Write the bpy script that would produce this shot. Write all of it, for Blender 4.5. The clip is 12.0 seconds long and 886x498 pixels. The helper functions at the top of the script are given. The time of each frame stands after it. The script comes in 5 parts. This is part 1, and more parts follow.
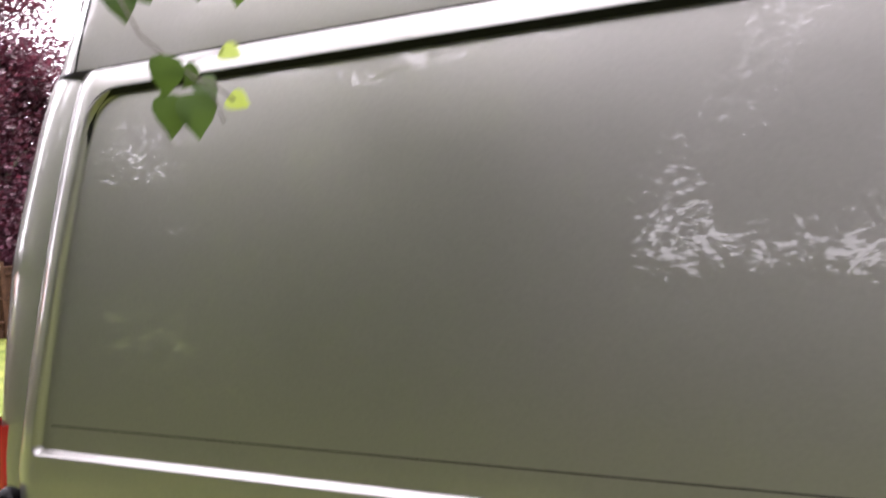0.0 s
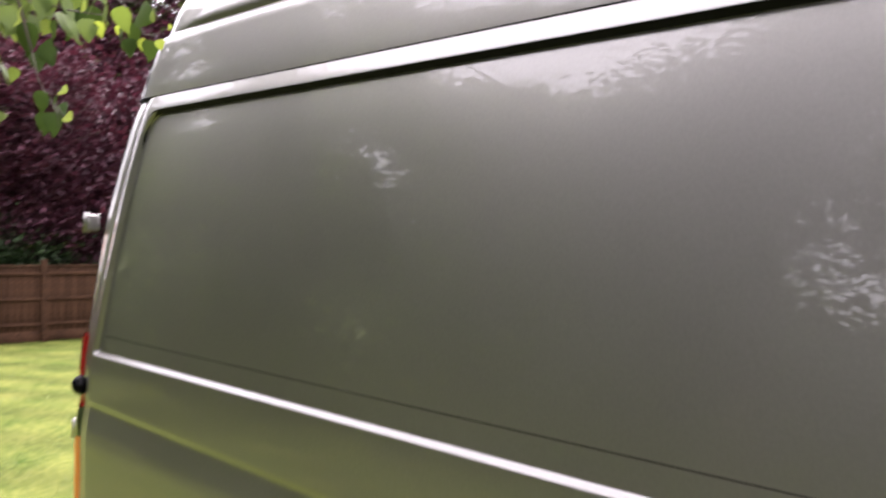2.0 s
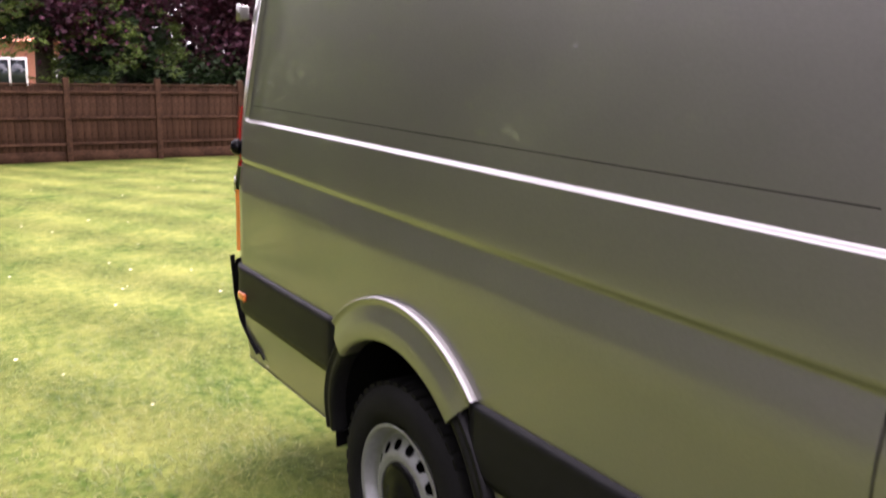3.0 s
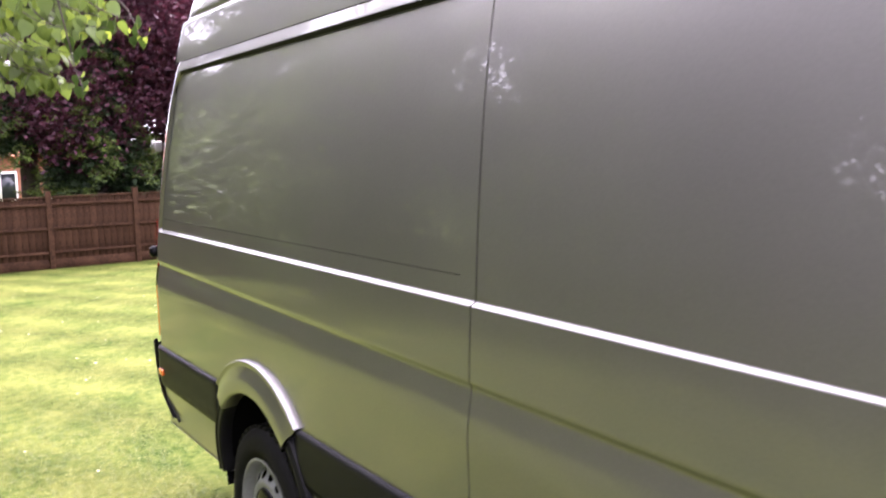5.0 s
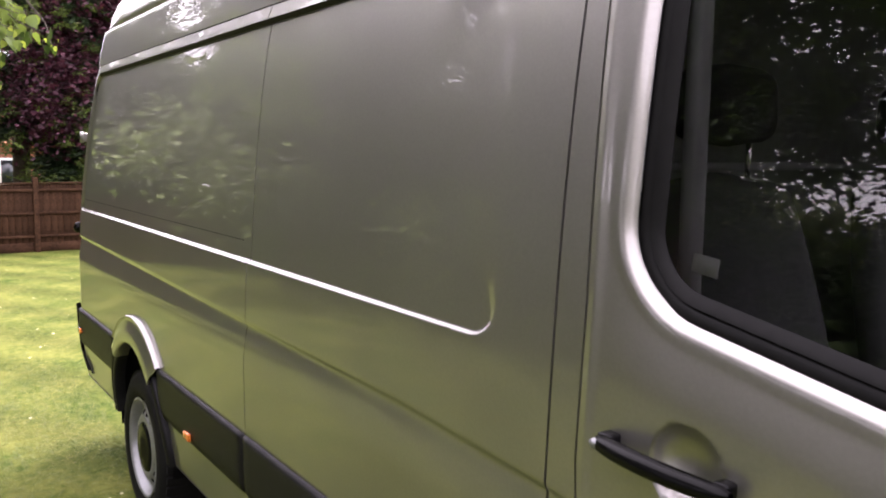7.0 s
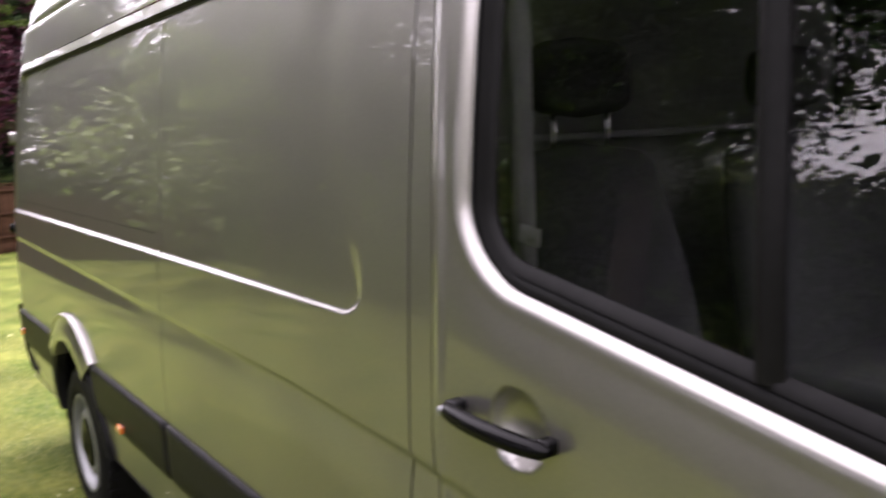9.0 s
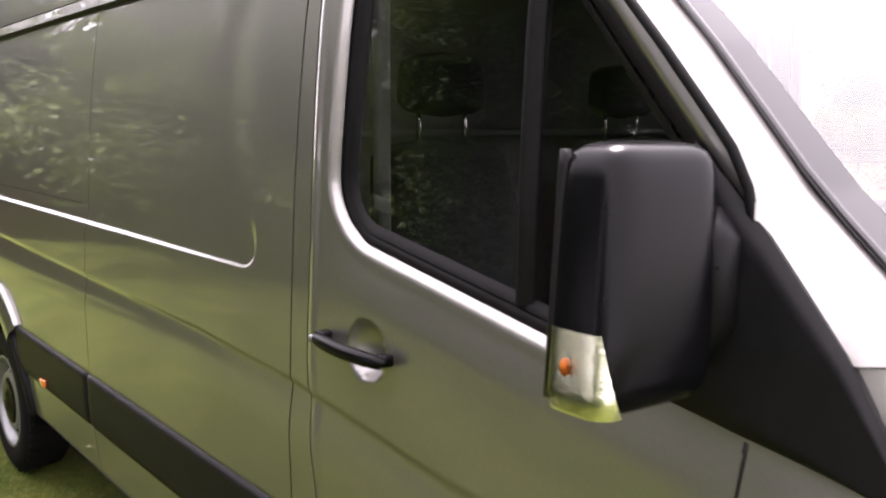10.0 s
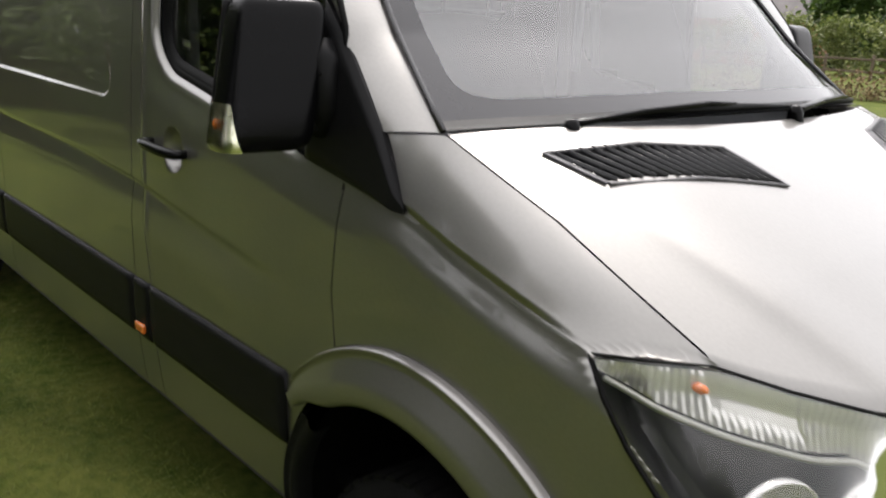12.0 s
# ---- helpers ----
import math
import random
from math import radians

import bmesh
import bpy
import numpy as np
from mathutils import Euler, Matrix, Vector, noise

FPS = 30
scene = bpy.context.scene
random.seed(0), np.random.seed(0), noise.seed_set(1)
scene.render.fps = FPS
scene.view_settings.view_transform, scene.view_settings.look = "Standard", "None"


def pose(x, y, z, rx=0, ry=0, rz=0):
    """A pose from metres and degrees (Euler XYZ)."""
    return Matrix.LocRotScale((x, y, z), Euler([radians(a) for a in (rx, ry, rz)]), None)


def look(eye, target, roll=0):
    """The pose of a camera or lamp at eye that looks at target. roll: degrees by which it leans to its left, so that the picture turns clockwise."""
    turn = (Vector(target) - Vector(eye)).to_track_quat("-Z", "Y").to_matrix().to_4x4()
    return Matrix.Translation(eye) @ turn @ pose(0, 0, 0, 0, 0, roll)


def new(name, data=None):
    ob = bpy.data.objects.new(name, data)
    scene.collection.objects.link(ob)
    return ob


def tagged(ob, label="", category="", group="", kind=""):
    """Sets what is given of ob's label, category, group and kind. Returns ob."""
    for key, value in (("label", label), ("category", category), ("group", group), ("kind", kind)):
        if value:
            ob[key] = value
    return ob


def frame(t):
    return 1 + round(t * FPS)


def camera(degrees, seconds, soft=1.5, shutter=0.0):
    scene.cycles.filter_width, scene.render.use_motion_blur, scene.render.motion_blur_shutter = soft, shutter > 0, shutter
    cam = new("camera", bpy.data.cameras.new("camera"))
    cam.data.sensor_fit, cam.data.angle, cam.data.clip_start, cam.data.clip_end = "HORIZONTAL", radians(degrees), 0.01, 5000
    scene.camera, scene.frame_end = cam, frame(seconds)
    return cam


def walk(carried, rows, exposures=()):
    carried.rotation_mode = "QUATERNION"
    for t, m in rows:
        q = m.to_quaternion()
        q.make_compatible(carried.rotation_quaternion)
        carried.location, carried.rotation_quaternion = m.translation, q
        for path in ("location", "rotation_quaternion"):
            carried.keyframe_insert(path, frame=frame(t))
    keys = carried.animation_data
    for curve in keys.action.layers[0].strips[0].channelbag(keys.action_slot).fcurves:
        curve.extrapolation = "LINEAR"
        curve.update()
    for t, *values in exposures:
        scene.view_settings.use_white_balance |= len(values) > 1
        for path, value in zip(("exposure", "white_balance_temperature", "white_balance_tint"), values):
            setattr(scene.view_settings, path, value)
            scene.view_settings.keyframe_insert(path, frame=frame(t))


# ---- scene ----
# camera and its way along the van
cam = camera(54.8, 12.0, soft=1.9, shutter=0.35)
walk(cam, [
    (0.0, look((-3.829, -2.133, 1.776), (-4.713, -0.344, 1.642), -3.65)),
    (0.1, look((-3.791, -2.139, 1.811), (-4.665, -0.345, 1.681), -4.49)),
    (0.2, look((-3.750, -2.135, 1.819), (-4.631, -0.343, 1.712), -4.22)),
    (0.3, look((-3.704, -2.121, 1.814), (-4.607, -0.338, 1.734), -3.67)),
    (0.5, look((-3.602, -2.086, 1.786), (-4.566, -0.334, 1.761), -2.09)),
    (0.7, look((-3.501, -2.059, 1.661), (-4.517, -0.342, 1.795), 0.9)),
    (1.5, look((-3.08, -2.083, 1.666), (-4.212, -0.44, 1.803), 1.56)),
    (2.0, look((-2.828, -2.091, 1.69), (-4.218, -0.654, 1.647), 1.3)),
    (2.5, look((-2.548, -2.14, 1.617), (-4.117, -0.927, 1.363), 2.69)),
    (3.0, look((-2.286, -2.136, 1.539), (-3.907, -1.047, 1.106), 1.8)),
    (3.2, look((-2.176, -2.106, 1.54), (-3.79, -1.031, 1.048), 1.36)),
    (4.8, look((-1.398, -2.138, 1.65), (-3.035, -1.031, 1.342), -1.81)),
    (5.0, look((-1.291, -2.119, 1.652), (-2.935, -1.004, 1.418), -1.26)),
    (5.5, look((-1.017, -2.069, 1.657), (-2.656, -0.933, 1.496), -0.91)),
    (6.0, look((-0.774, -2.07, 1.66), (-2.396, -0.909, 1.517), -0.06)),
    (6.5, look((-0.557, -1.965, 1.625), (-2.194, -0.831, 1.443), 1.03)),
    (7.0, look((-0.355, -1.929, 1.641), (-2.006, -0.823, 1.412), 0.73)),
    (7.2, look((-0.318, -1.926, 1.637), (-1.981, -0.842, 1.391), -0.2)),
    (8.8, look((-0.26, -1.76, 1.636), (-1.942, -0.722, 1.331), -1.65)),
    (9.0, look((-0.189, -1.779, 1.649), (-1.804, -0.633, 1.366), -2.43)),
    (9.5, look((0.0, -1.864, 1.66), (-1.492, -0.556, 1.411), -1.47)),
    (10.0, look((0.225, -1.931, 1.642), (-1.289, -0.657, 1.349), 0.25)),
    (10.1, look((0.271, -1.938, 1.636), (-1.25, -0.676, 1.328), 0.57)),
    (10.5, look((0.425, -1.989, 1.624), (-1.094, -0.748, 1.234), 1.11)),
    (11.0, look((0.65, -2.102, 1.611), (-0.833, -0.83, 1.187), 1.77)),
    (11.2, look((0.745, -2.097, 1.622), (-0.727, -0.809, 1.201), 2.1)),
    (11.5, look((0.915, -2.039, 1.618), (-0.544, -0.741, 1.186), 2.07)),
    (12.0, look((1.156, -2.001, 1.602), (-0.277, -0.712, 1.069), 2.97)),
], exposures=[
    (0.0, 2.6, 6250, 27), (1.5, 2.42, 6300, 27), (2.0, 2.2, 6250, 28), (2.5, 2.45, 6200, 33), (3.0, 2.3, 6200, 37), (5.0, 2.6, 5950, 37), (6.0, 2.32, 6100, 33), (7.0, 2.25, 6300, 34),
    (9.5, 2.3, 6300, 31), (10.5, 1.98, 6500, 27), (11.0, 1.55, 6500, 23), (12.0, 0.92, 6350, 14)])

# ---------------------------------------------------------------- light
world = bpy.data.worlds.new("sky")
scene.world = world
world.use_nodes = True
wn, wl = world.node_tree.nodes, world.node_tree.links
sky = wn.new("ShaderNodeTexSky")
sky.sky_type = "NISHITA"
sky.sun_disc = False
SUN_EL, SUN_AZ = radians(58), radians(322)
sky.sun_elevation, sky.sun_rotation = SUN_EL, SUN_AZ
sky.air_density, sky.dust_density, sky.ozone_density = 1.0, 4.0, 1.0
milky = wn.new("ShaderNodeHueSaturation")
milky.inputs["Saturation"].default_value = 0.25
wl.new(sky.outputs[0], milky.inputs["Color"])
overcast = wn.new("ShaderNodeMix")
overcast.data_type = "RGBA"
overcast.inputs["Factor"].default_value = 0.7
overcast.inputs["B"].default_value = (7.9, 7.8, 7.5, 1)
wl.new(milky.outputs[0], overcast.inputs["A"])
# an overcast sky is brightest overhead
heaven, height, veil = wn.new("ShaderNodeTexCoord"), wn.new("ShaderNodeSeparateXYZ"), wn.new("ShaderNodeMapRange")
wl.new(heaven.outputs["Generated"], height.inputs[0])
wl.new(height.outputs["Z"], veil.inputs["Value"])
veil.inputs["To Min"].default_value, veil.inputs["To Max"].default_value = 1.1, 1.55
shade = wn.new("ShaderNodeMix")
shade.data_type, shade.blend_type = "RGBA", "MULTIPLY"
shade.inputs["Factor"].default_value = 1.0
wl.new(overcast.outputs["Result"], shade.inputs["A"])
wl.new(veil.outputs[0], shade.inputs["B"])
wl.new(shade.outputs["Result"], wn["Background"].inputs[0])
wn["Background"].inputs[1].default_value = 0.128

sun_data = bpy.data.lights.new("sun", "SUN")
sun_data.energy, sun_data.angle, sun_data.color = 2.2, radians(20), (1.0, 0.95, 0.86)
sun = new("sun", sun_data)
# the sky's sun_rotation turns clockwise from +y
sun_from = Vector((math.sin(SUN_AZ) * math.cos(SUN_EL), math.cos(SUN_AZ) * math.cos(SUN_EL), math.sin(SUN_EL)))
sun.matrix_world = look(tuple(sun_from * 50), (0, 0, 0))

# ---------------------------------------------------------------- materials
def material(name, color, rough=0.5, metal=0.0, var=0.12, scale=6.0, bump=0.0, bump_scale=80.0, coat=0.0,
             rand=0.0, fine=40.0, spec=0.5, tint=None):
    """A principled surface with variation at two scales, fine relief and, where wanted, a shift from piece to piece."""
    m = bpy.data.materials.new(name)
    m.use_nodes = True
    n, l = m.node_tree.nodes, m.node_tree.links
    b = n["Principled BSDF"]
    b.inputs["Roughness"].default_value = rough
    b.inputs["Metallic"].default_value = metal
    b.inputs["Coat Weight"].default_value = coat
    b.inputs["Coat Roughness"].default_value = 0.04
    b.inputs["Specular IOR Level"].default_value = spec
    co = n.new("ShaderNodeTexCoord")
    big, small = n.new("ShaderNodeTexNoise"), n.new("ShaderNodeTexNoise")
    big.inputs["Scale"].default_value, small.inputs["Scale"].default_value = scale, scale * fine / 6
    for t in (big, small):
        t.inputs["Detail"].default_value = 4
        l.new(co.outputs["Object"], t.inputs["Vector"])
    both = n.new("ShaderNodeMath")
    both.operation = "ADD"
    l.new(big.outputs["Fac"], both.inputs[0])
    l.new(small.outputs["Fac"], both.inputs[1])
    mix = n.new("ShaderNodeMix")
    mix.data_type = "RGBA"
    dark = tuple(c * (1 - var) for c in color)
    lite = tuple(min(1, c * (1 + var)) for c in (tint or color))
    mix.inputs["A"].default_value, mix.inputs["B"].default_value = (*dark, 1), (*lite, 1)
    ramp = n.new("ShaderNodeMapRange")
    ramp.inputs["From Min"].default_value, ramp.inputs["From Max"].default_value = 0.7, 1.3
    l.new(both.outputs[0], ramp.inputs["Value"])
    l.new(ramp.outputs[0], mix.inputs["Factor"])
    out = mix.outputs["Result"]
    if rand:
        info = n.new("ShaderNodeObjectInfo" if rand > 0 else "ShaderNodeNewGeometry")
        hsv = n.new("ShaderNodeHueSaturation")
        span = n.new("ShaderNodeMapRange")
        span.inputs["To Min"].default_value, span.inputs["To Max"].default_value = 1 - abs(rand), 1 + abs(rand)
        l.new(info.outputs["Random" if rand > 0 else "Random Per Island"], span.inputs["Value"])
        l.new(span.outputs[0], hsv.inputs["Value"])
        l.new(out, hsv.inputs["Color"])
        out = hsv.outputs[0]
    l.new(out, b.inputs["Base Color"])
    if bump:
        t = n.new("ShaderNodeTexNoise")
        t.inputs["Scale"].default_value, t.inputs["Detail"].default_value = bump_scale, 5
        l.new(co.outputs["Object"], t.inputs["Vector"])
        bp = n.new("ShaderNodeBump")
        bp.inputs["Strength"].default_value, bp.inputs["Distance"].default_value = bump, 0.01
        l.new(t.outputs["Fac"], bp.inputs["Height"])
        l.new(bp.outputs[0], b.inputs["Normal"])
    return m


def paint_material():
    """Metallic grey van paint: fine flakes under a clear coat, a thin film of dust."""
    m = material("van_paint", (0.228, 0.220, 0.208), rough=0.43, metal=0.95, var=0.05, scale=3.0, fine=300, coat=1.0)
    m.node_tree.nodes["Principled BSDF"].inputs["Coat IOR"].default_value = 1.55
    m.node_tree.nodes["Principled BSDF"].inputs["Coat Roughness"].default_value = 0.018
    return m


def glass_material(name, tint, rough=0.0, ior=1.55):
    """A thin pane: clear with a tint, and a mirror of its surroundings towards grazing angles."""
    m = bpy.data.materials.new(name)
    m.use_nodes = True
    n, l = m.node_tree.nodes, m.node_tree.links
    n.remove(n["Principled BSDF"])
    clear, gloss = n.new("ShaderNodeBsdfTransparent"), n.new("ShaderNodeBsdfGlossy")
    clear.inputs[0].default_value = (*tint, 1)
    gloss.inputs["Roughness"].default_value = rough
    fr, mx = n.new("ShaderNodeFresnel"), n.new("ShaderNodeMixShader")
    fr.inputs["IOR"].default_value = ior
    l.new(fr.outputs[0], mx.inputs[0])
    l.new(clear.outputs[0], mx.inputs[1])
    l.new(gloss.outputs[0], mx.inputs[2])
    l.new(mx.outputs[0], n["Material Output"].inputs[0])
    return m


def leaf_material(name, color, tint, through_col, rand=0.35, patch=1.2):
    """Leaves: two-tone, a little gloss, light passes through."""
    m = material(name, color, rough=0.5, var=0.25, scale=patch, fine=30, rand=-rand, tint=tint, spec=0.2)
    n, l = m.node_tree.nodes, m.node_tree.links
    tr, mx = n.new("ShaderNodeBsdfTranslucent"), n.new("ShaderNodeMixShader")
    tr.inputs[0].default_value = (*through_col, 1)
    mx.inputs[0].default_value = 0.3
    l.new(n["Principled BSDF"].outputs[0], mx.inputs[1])
    l.new(tr.outputs[0], mx.inputs[2])
    l.new(mx.outputs[0], n["Material Output"].inputs[0])
    return m


PAINT = paint_material()
TRIM = material("black_plastic", (0.006, 0.006, 0.0065), rough=0.45, var=0.25, scale=5, bump=0.12, bump_scale=600, spec=0.10)
TRIM_SMOOTH = material("mirror_plastic", (0.0022, 0.0022, 0.0025), rough=0.22, var=0.2, scale=5, bump=0.03, bump_scale=900, spec=0.09)
RUBBER = material("rubber_seal", (0.004, 0.004, 0.004), rough=0.5, var=0.3, scale=8, spec=0.08)
GROOVE = material("groove_shade", (0.022, 0.021, 0.019), rough=0.6, var=0.2, scale=8, spec=0.3)
FRIT = material("printed_border", (0.020, 0.019, 0.021), rough=0.12, var=0.1, scale=8, spec=0.6)
TYRE = material("tyre_rubber", (0.0055, 0.0055, 0.0055), rough=0.7, spec=0.08, var=0.3, scale=10, bump=0.2, bump_scale=150)
STEEL = material("silver_wheel", (0.20, 0.205, 0.21), rough=0.42, metal=0.6, var=0.12, scale=10)
CHROME = material("chrome", (0.75, 0.75, 0.74), rough=0.08, metal=1.0, var=0.04)
# near-black colour stands in for the shade inside cavities and under the floor
DARK = material("cavity_shade", (0.004, 0.004, 0.004), rough=0.9, var=0.2, spec=0.0)
AMBER = material("amber_lens", (0.52, 0.125, 0.018), rough=0.15, var=0.1, coat=1.0)
RED = material("red_lens", (0.22, 0.010, 0.010), rough=0.12, var=0.1, coat=1.0)
CLOTH = material("seat_fabric", (0.020, 0.020, 0.022), rough=0.9, var=0.25, scale=20, bump=0.3, bump_scale=400)
CABIN = material("cabin_plastic", (0.09, 0.09, 0.095), rough=0.6, var=0.2, scale=8)
PALE = material("pale_lining", (0.34, 0.34, 0.35), rough=0.7, var=0.1, scale=5)
LABEL = material("label_paper", (0.6, 0.6, 0.6), rough=0.6, var=0.05)
GLASS = glass_material("window_glass", (0.60, 0.61, 0.61), ior=1.8)
SCREEN = glass_material("windscreen_glass", (0.80, 0.83, 0.82), ior=2.3)
LENS = glass_material("headlight_lens", (0.95, 0.95, 0.94))
GREY_PART = material("lamp_bezel", (0.035, 0.035, 0.036), rough=0.35, var=0.15)

# ---------------------------------------------------------------- building helpers
def mesh_of(name, verts, faces, mats, smooth=True):
    me = bpy.data.meshes.new(name)
    me.from_pydata([tuple(v) for v in verts], [], [tuple(int(i) for i in f) for f in faces])
    for m in (mats if isinstance(mats, (list, tuple)) else [mats]):
        me.materials.append(m)
    me.polygons.foreach_set("use_smooth", [smooth] * len(me.polygons))
    me.update()
    return me


def put(name, geo, mat, parent=None, label="", at=None, smooth=True):
    """One mesh object, under a thing or a part."""
    me = mesh_of(name, geo[0], geo[1], mat, smooth) if isinstance(geo, tuple) else geo
    ob = new(name, me)
    if parent:
        ob.parent = parent
    if at is not None:
        ob.matrix_local = at
    if label:
        ob["label"] = label
    return ob


def from_bm(bm):
    bm.normal_update()
    bm.verts.index_update()
    out = [v.co.copy() for v in bm.verts], [[v.index for v in f.verts] for f in bm.faces]
    bm.free()
    return out


def join(*geos):
    vs, fs = [], []
    for v, f in geos:
        k = len(vs)
        vs += list(v)
        fs += [[i + k for i in q] for q in f]
    return vs, fs


def moved(geo, m):
    return [m @ Vector(v) for v in geo[0]], geo[1]


def box(sx, sy, sz, bevel=0.0, seg=2, m=None):
    bm = bmesh.new()
    bmesh.ops.create_cube(bm, size=1)
    bmesh.ops.scale(bm, vec=(sx, sy, sz), verts=bm.verts)
    if bevel:
        bmesh.ops.bevel(bm, geom=bm.edges[:], offset=bevel, segments=seg, profile=0.6, affect="EDGES")
    geo = from_bm(bm)
    return moved(geo, m) if m else geo


def span(a, b, sx, sy, bevel=0.0):
    """A bar of section sx by sy from a to b."""
    a, b = Vector(a), Vector(b)
    m = Matrix.Translation((a + b) / 2) @ (b - a).to_track_quat("Z", "Y").to_matrix().to_4x4()
    return box(sx, sy, (b - a).length, bevel, 2, m)


def grid(fn, nu, nv, close_u=False):
    """A sheet from fn(u, v), u and v in 0..1."""
    vs = [fn(i / (nu if close_u else nu - 1), j / (nv - 1)) for j in range(nv) for i in range(nu)]
    fs = []
    for j in range(nv - 1):
        for i in range(nu if close_u else nu - 1):
            k = (i + 1) % nu
            fs.append((j * nu + i, j * nu + k, (j + 1) * nu + k, (j + 1) * nu + i))
    return vs, fs


def lathe(profile, seg=48):
    """Turn (radius, y) pairs round the y axis."""
    vs, fs, n = [], [], len(profile)
    for i in range(seg):
        a = 2 * math.pi * i / seg
        vs += [(r * math.cos(a), y, r * math.sin(a)) for r, y in profile]
    for i in range(seg):
        k = (i + 1) % seg
        fs += [(i * n + j, k * n + j, k * n + j + 1, i * n + j + 1) for j in range(n - 1)]
    return vs, fs


def tube(path, radius, seg=8):
    """A round bar along a path; radius may be a list."""
    pts = [Vector(p) for p in path]
    rad = radius if isinstance(radius, (list, tuple)) else [radius] * len(pts)
    vs, fs = [], []
    up = Vector((0.13, 0.31, 0.94))
    for i, p in enumerate(pts):
        d = (pts[min(i + 1, len(pts) - 1)] - pts[max(i - 1, 0)]).normalized()
        a = d.cross(up).normalized() if abs(d.dot(up)) < 0.98 else d.cross(Vector((1, 0, 0))).normalized()
        b = d.cross(a)
        vs += [p + (a * math.cos(2 * math.pi * k / seg) + b * math.sin(2 * math.pi * k / seg)) * rad[i] for k in range(seg)]
    for i in range(len(pts) - 1):
        fs += [(i * seg + k, i * seg + (k + 1) % seg, (i + 1) * seg + (k + 1) % seg, (i + 1) * seg + k) for k in range(seg)]
    fs += [tuple(range(seg))[::-1], tuple(range((len(pts) - 1) * seg, len(pts) * seg))]
    return vs, fs


def lerp_at(x, xs, ys):
    return float(np.interp(x, xs, ys))


def curve_at(x, xs, ys):
    """A smooth curve through the given places."""
    i = min(max(int(np.searchsorted(xs, x)) - 1, 0), len(xs) - 2)
    h = xs[i + 1] - xs[i]
    t = (x - xs[i]) / h

    def slope(k):
        a, b = max(0, k - 1), min(len(xs) - 1, k + 1)
        return (ys[b] - ys[a]) / (xs[b] - xs[a])
    if not 0 <= t <= 1:
        return ys[0] if t < 0 else ys[-1]
    return ys[i] * (1 + 2 * t) * (1 - t) ** 2 + ys[i + 1] * t * t * (3 - 2 * t) + h * (slope(i) * t * (1 - t) ** 2 - slope(i + 1) * t * t * (1 - t))


def smooth01(a, b, v):
    t = min(1.0, max(0.0, (v - a) / (b - a)))
    return t * t * (3 - 2 * t)

# ---------------------------------------------------------------- the van's shape: half width as a function of length and height
REAR_WHEEL, FRONT_WHEEL = (-4.20, 0.365), (-0.05, 0.365)
SPLIT, BSEAM = -2.872, -1.440


def tail_seam(z):
    """The joint between side panel and rear corner."""
    return -5.452 + 0.25 * max(0.0, z - 1.25)


def door_rear(z):
    return lerp_at(z, [0.36, 0.75, 0.95, 1.13, 1.4, 2.1], [-1.30, -1.318, -1.35, -1.368, -1.366, -1.39])


def crease_z(x):
    return lerp_at(x, [-5.5, -2.9, -1.95, -1.43, -0.95, -0.5, 0.5], [1.137, 1.093, 1.078, 1.052, 0.997, 0.95, 0.86])


def rise(x):
    """The roof joint climbs slightly from the tail forwards."""
    return lerp_at(x, [-5.3, -3.6, -2.9, 0], [0.0, 0.010, 0.014, 0.018])


def gutter_z(x):
    return 2.059 + rise(x)


def recess(x, z):
    """Signed distance to the edge of the sunk field of the flank; negative inside."""
    left = -5.372 + 0.25 * (z - 1.297)
    right, low, top = -1.60, lerp_at(x, [-5.4, -1.6], [1.2915, 1.283]), 2.018 + rise(x)
    dx, dz = max(left - x, x - right), max(low - z, z - top)
    r = 0.09 if x > -3 else (0.075 if z > 1.7 else 0.02)
    qx, qz = dx + r, dz + r
    return math.hypot(max(qx, 0), max(qz, 0)) + min(max(qx, qz), 0) - r


def half_width(x, z):
    zc = crease_z(x)
    fade = 1 - smooth01(-0.85, -0.48, x)
    w = curve_at(z, [0.33, 0.45, 0.56, 0.75, 1.0, 1.15, 1.30, 1.45, 1.6, 1.75, 1.9, 2.02, 2.06, 2.11], [0.955, 0.972, 0.982, 0.987, 0.985, 0.980, 0.973, 0.9645, 0.953, 0.938, 0.9185, 0.897, 0.885, 0.868])
    # waist: a shoulder that leans in, ending in a crease
    d = z - zc
    w -= fade * 0.008 * (math.exp(-(d / 0.009) ** 2) if d > 0 else math.exp(-(-d / 0.055) ** 1.4))
    w += fade * 0.004 * math.exp(-((d + 0.12) / 0.07) ** 2)
    s = recess(x, z)
    soft = lerp_at(z, [1.32, 1.60], [0.0105, 0.20]) if x > -1.9 and z < 1.98 else (0.013 if z > 1.7 else 0.0105)
    w -= 0.015 * (1 - 0.55 * smooth01(-2.7, -1.62, x)) * (1 - smooth01(-soft, 0.0, s))
    # ridge beside the cab door
    w += 0.004 * math.exp(-((x - door_rear(z) - 0.02) / 0.012) ** 2) if z > 0.78 else 0
    # the tail turns in
    t = (-5.37 + 0.24 * max(0.0, z - 1.25)) - x
    if t > 0:
        t = min(t, 0.1299)
        w -= 0.13 - math.sqrt(0.13 ** 2 - t * t)
    # the nose turns in
    t = x - 0.0
    if t > 0:
        w -= 0.20 * t * t + 0.14 * max(0, t - 0.35)
    return w


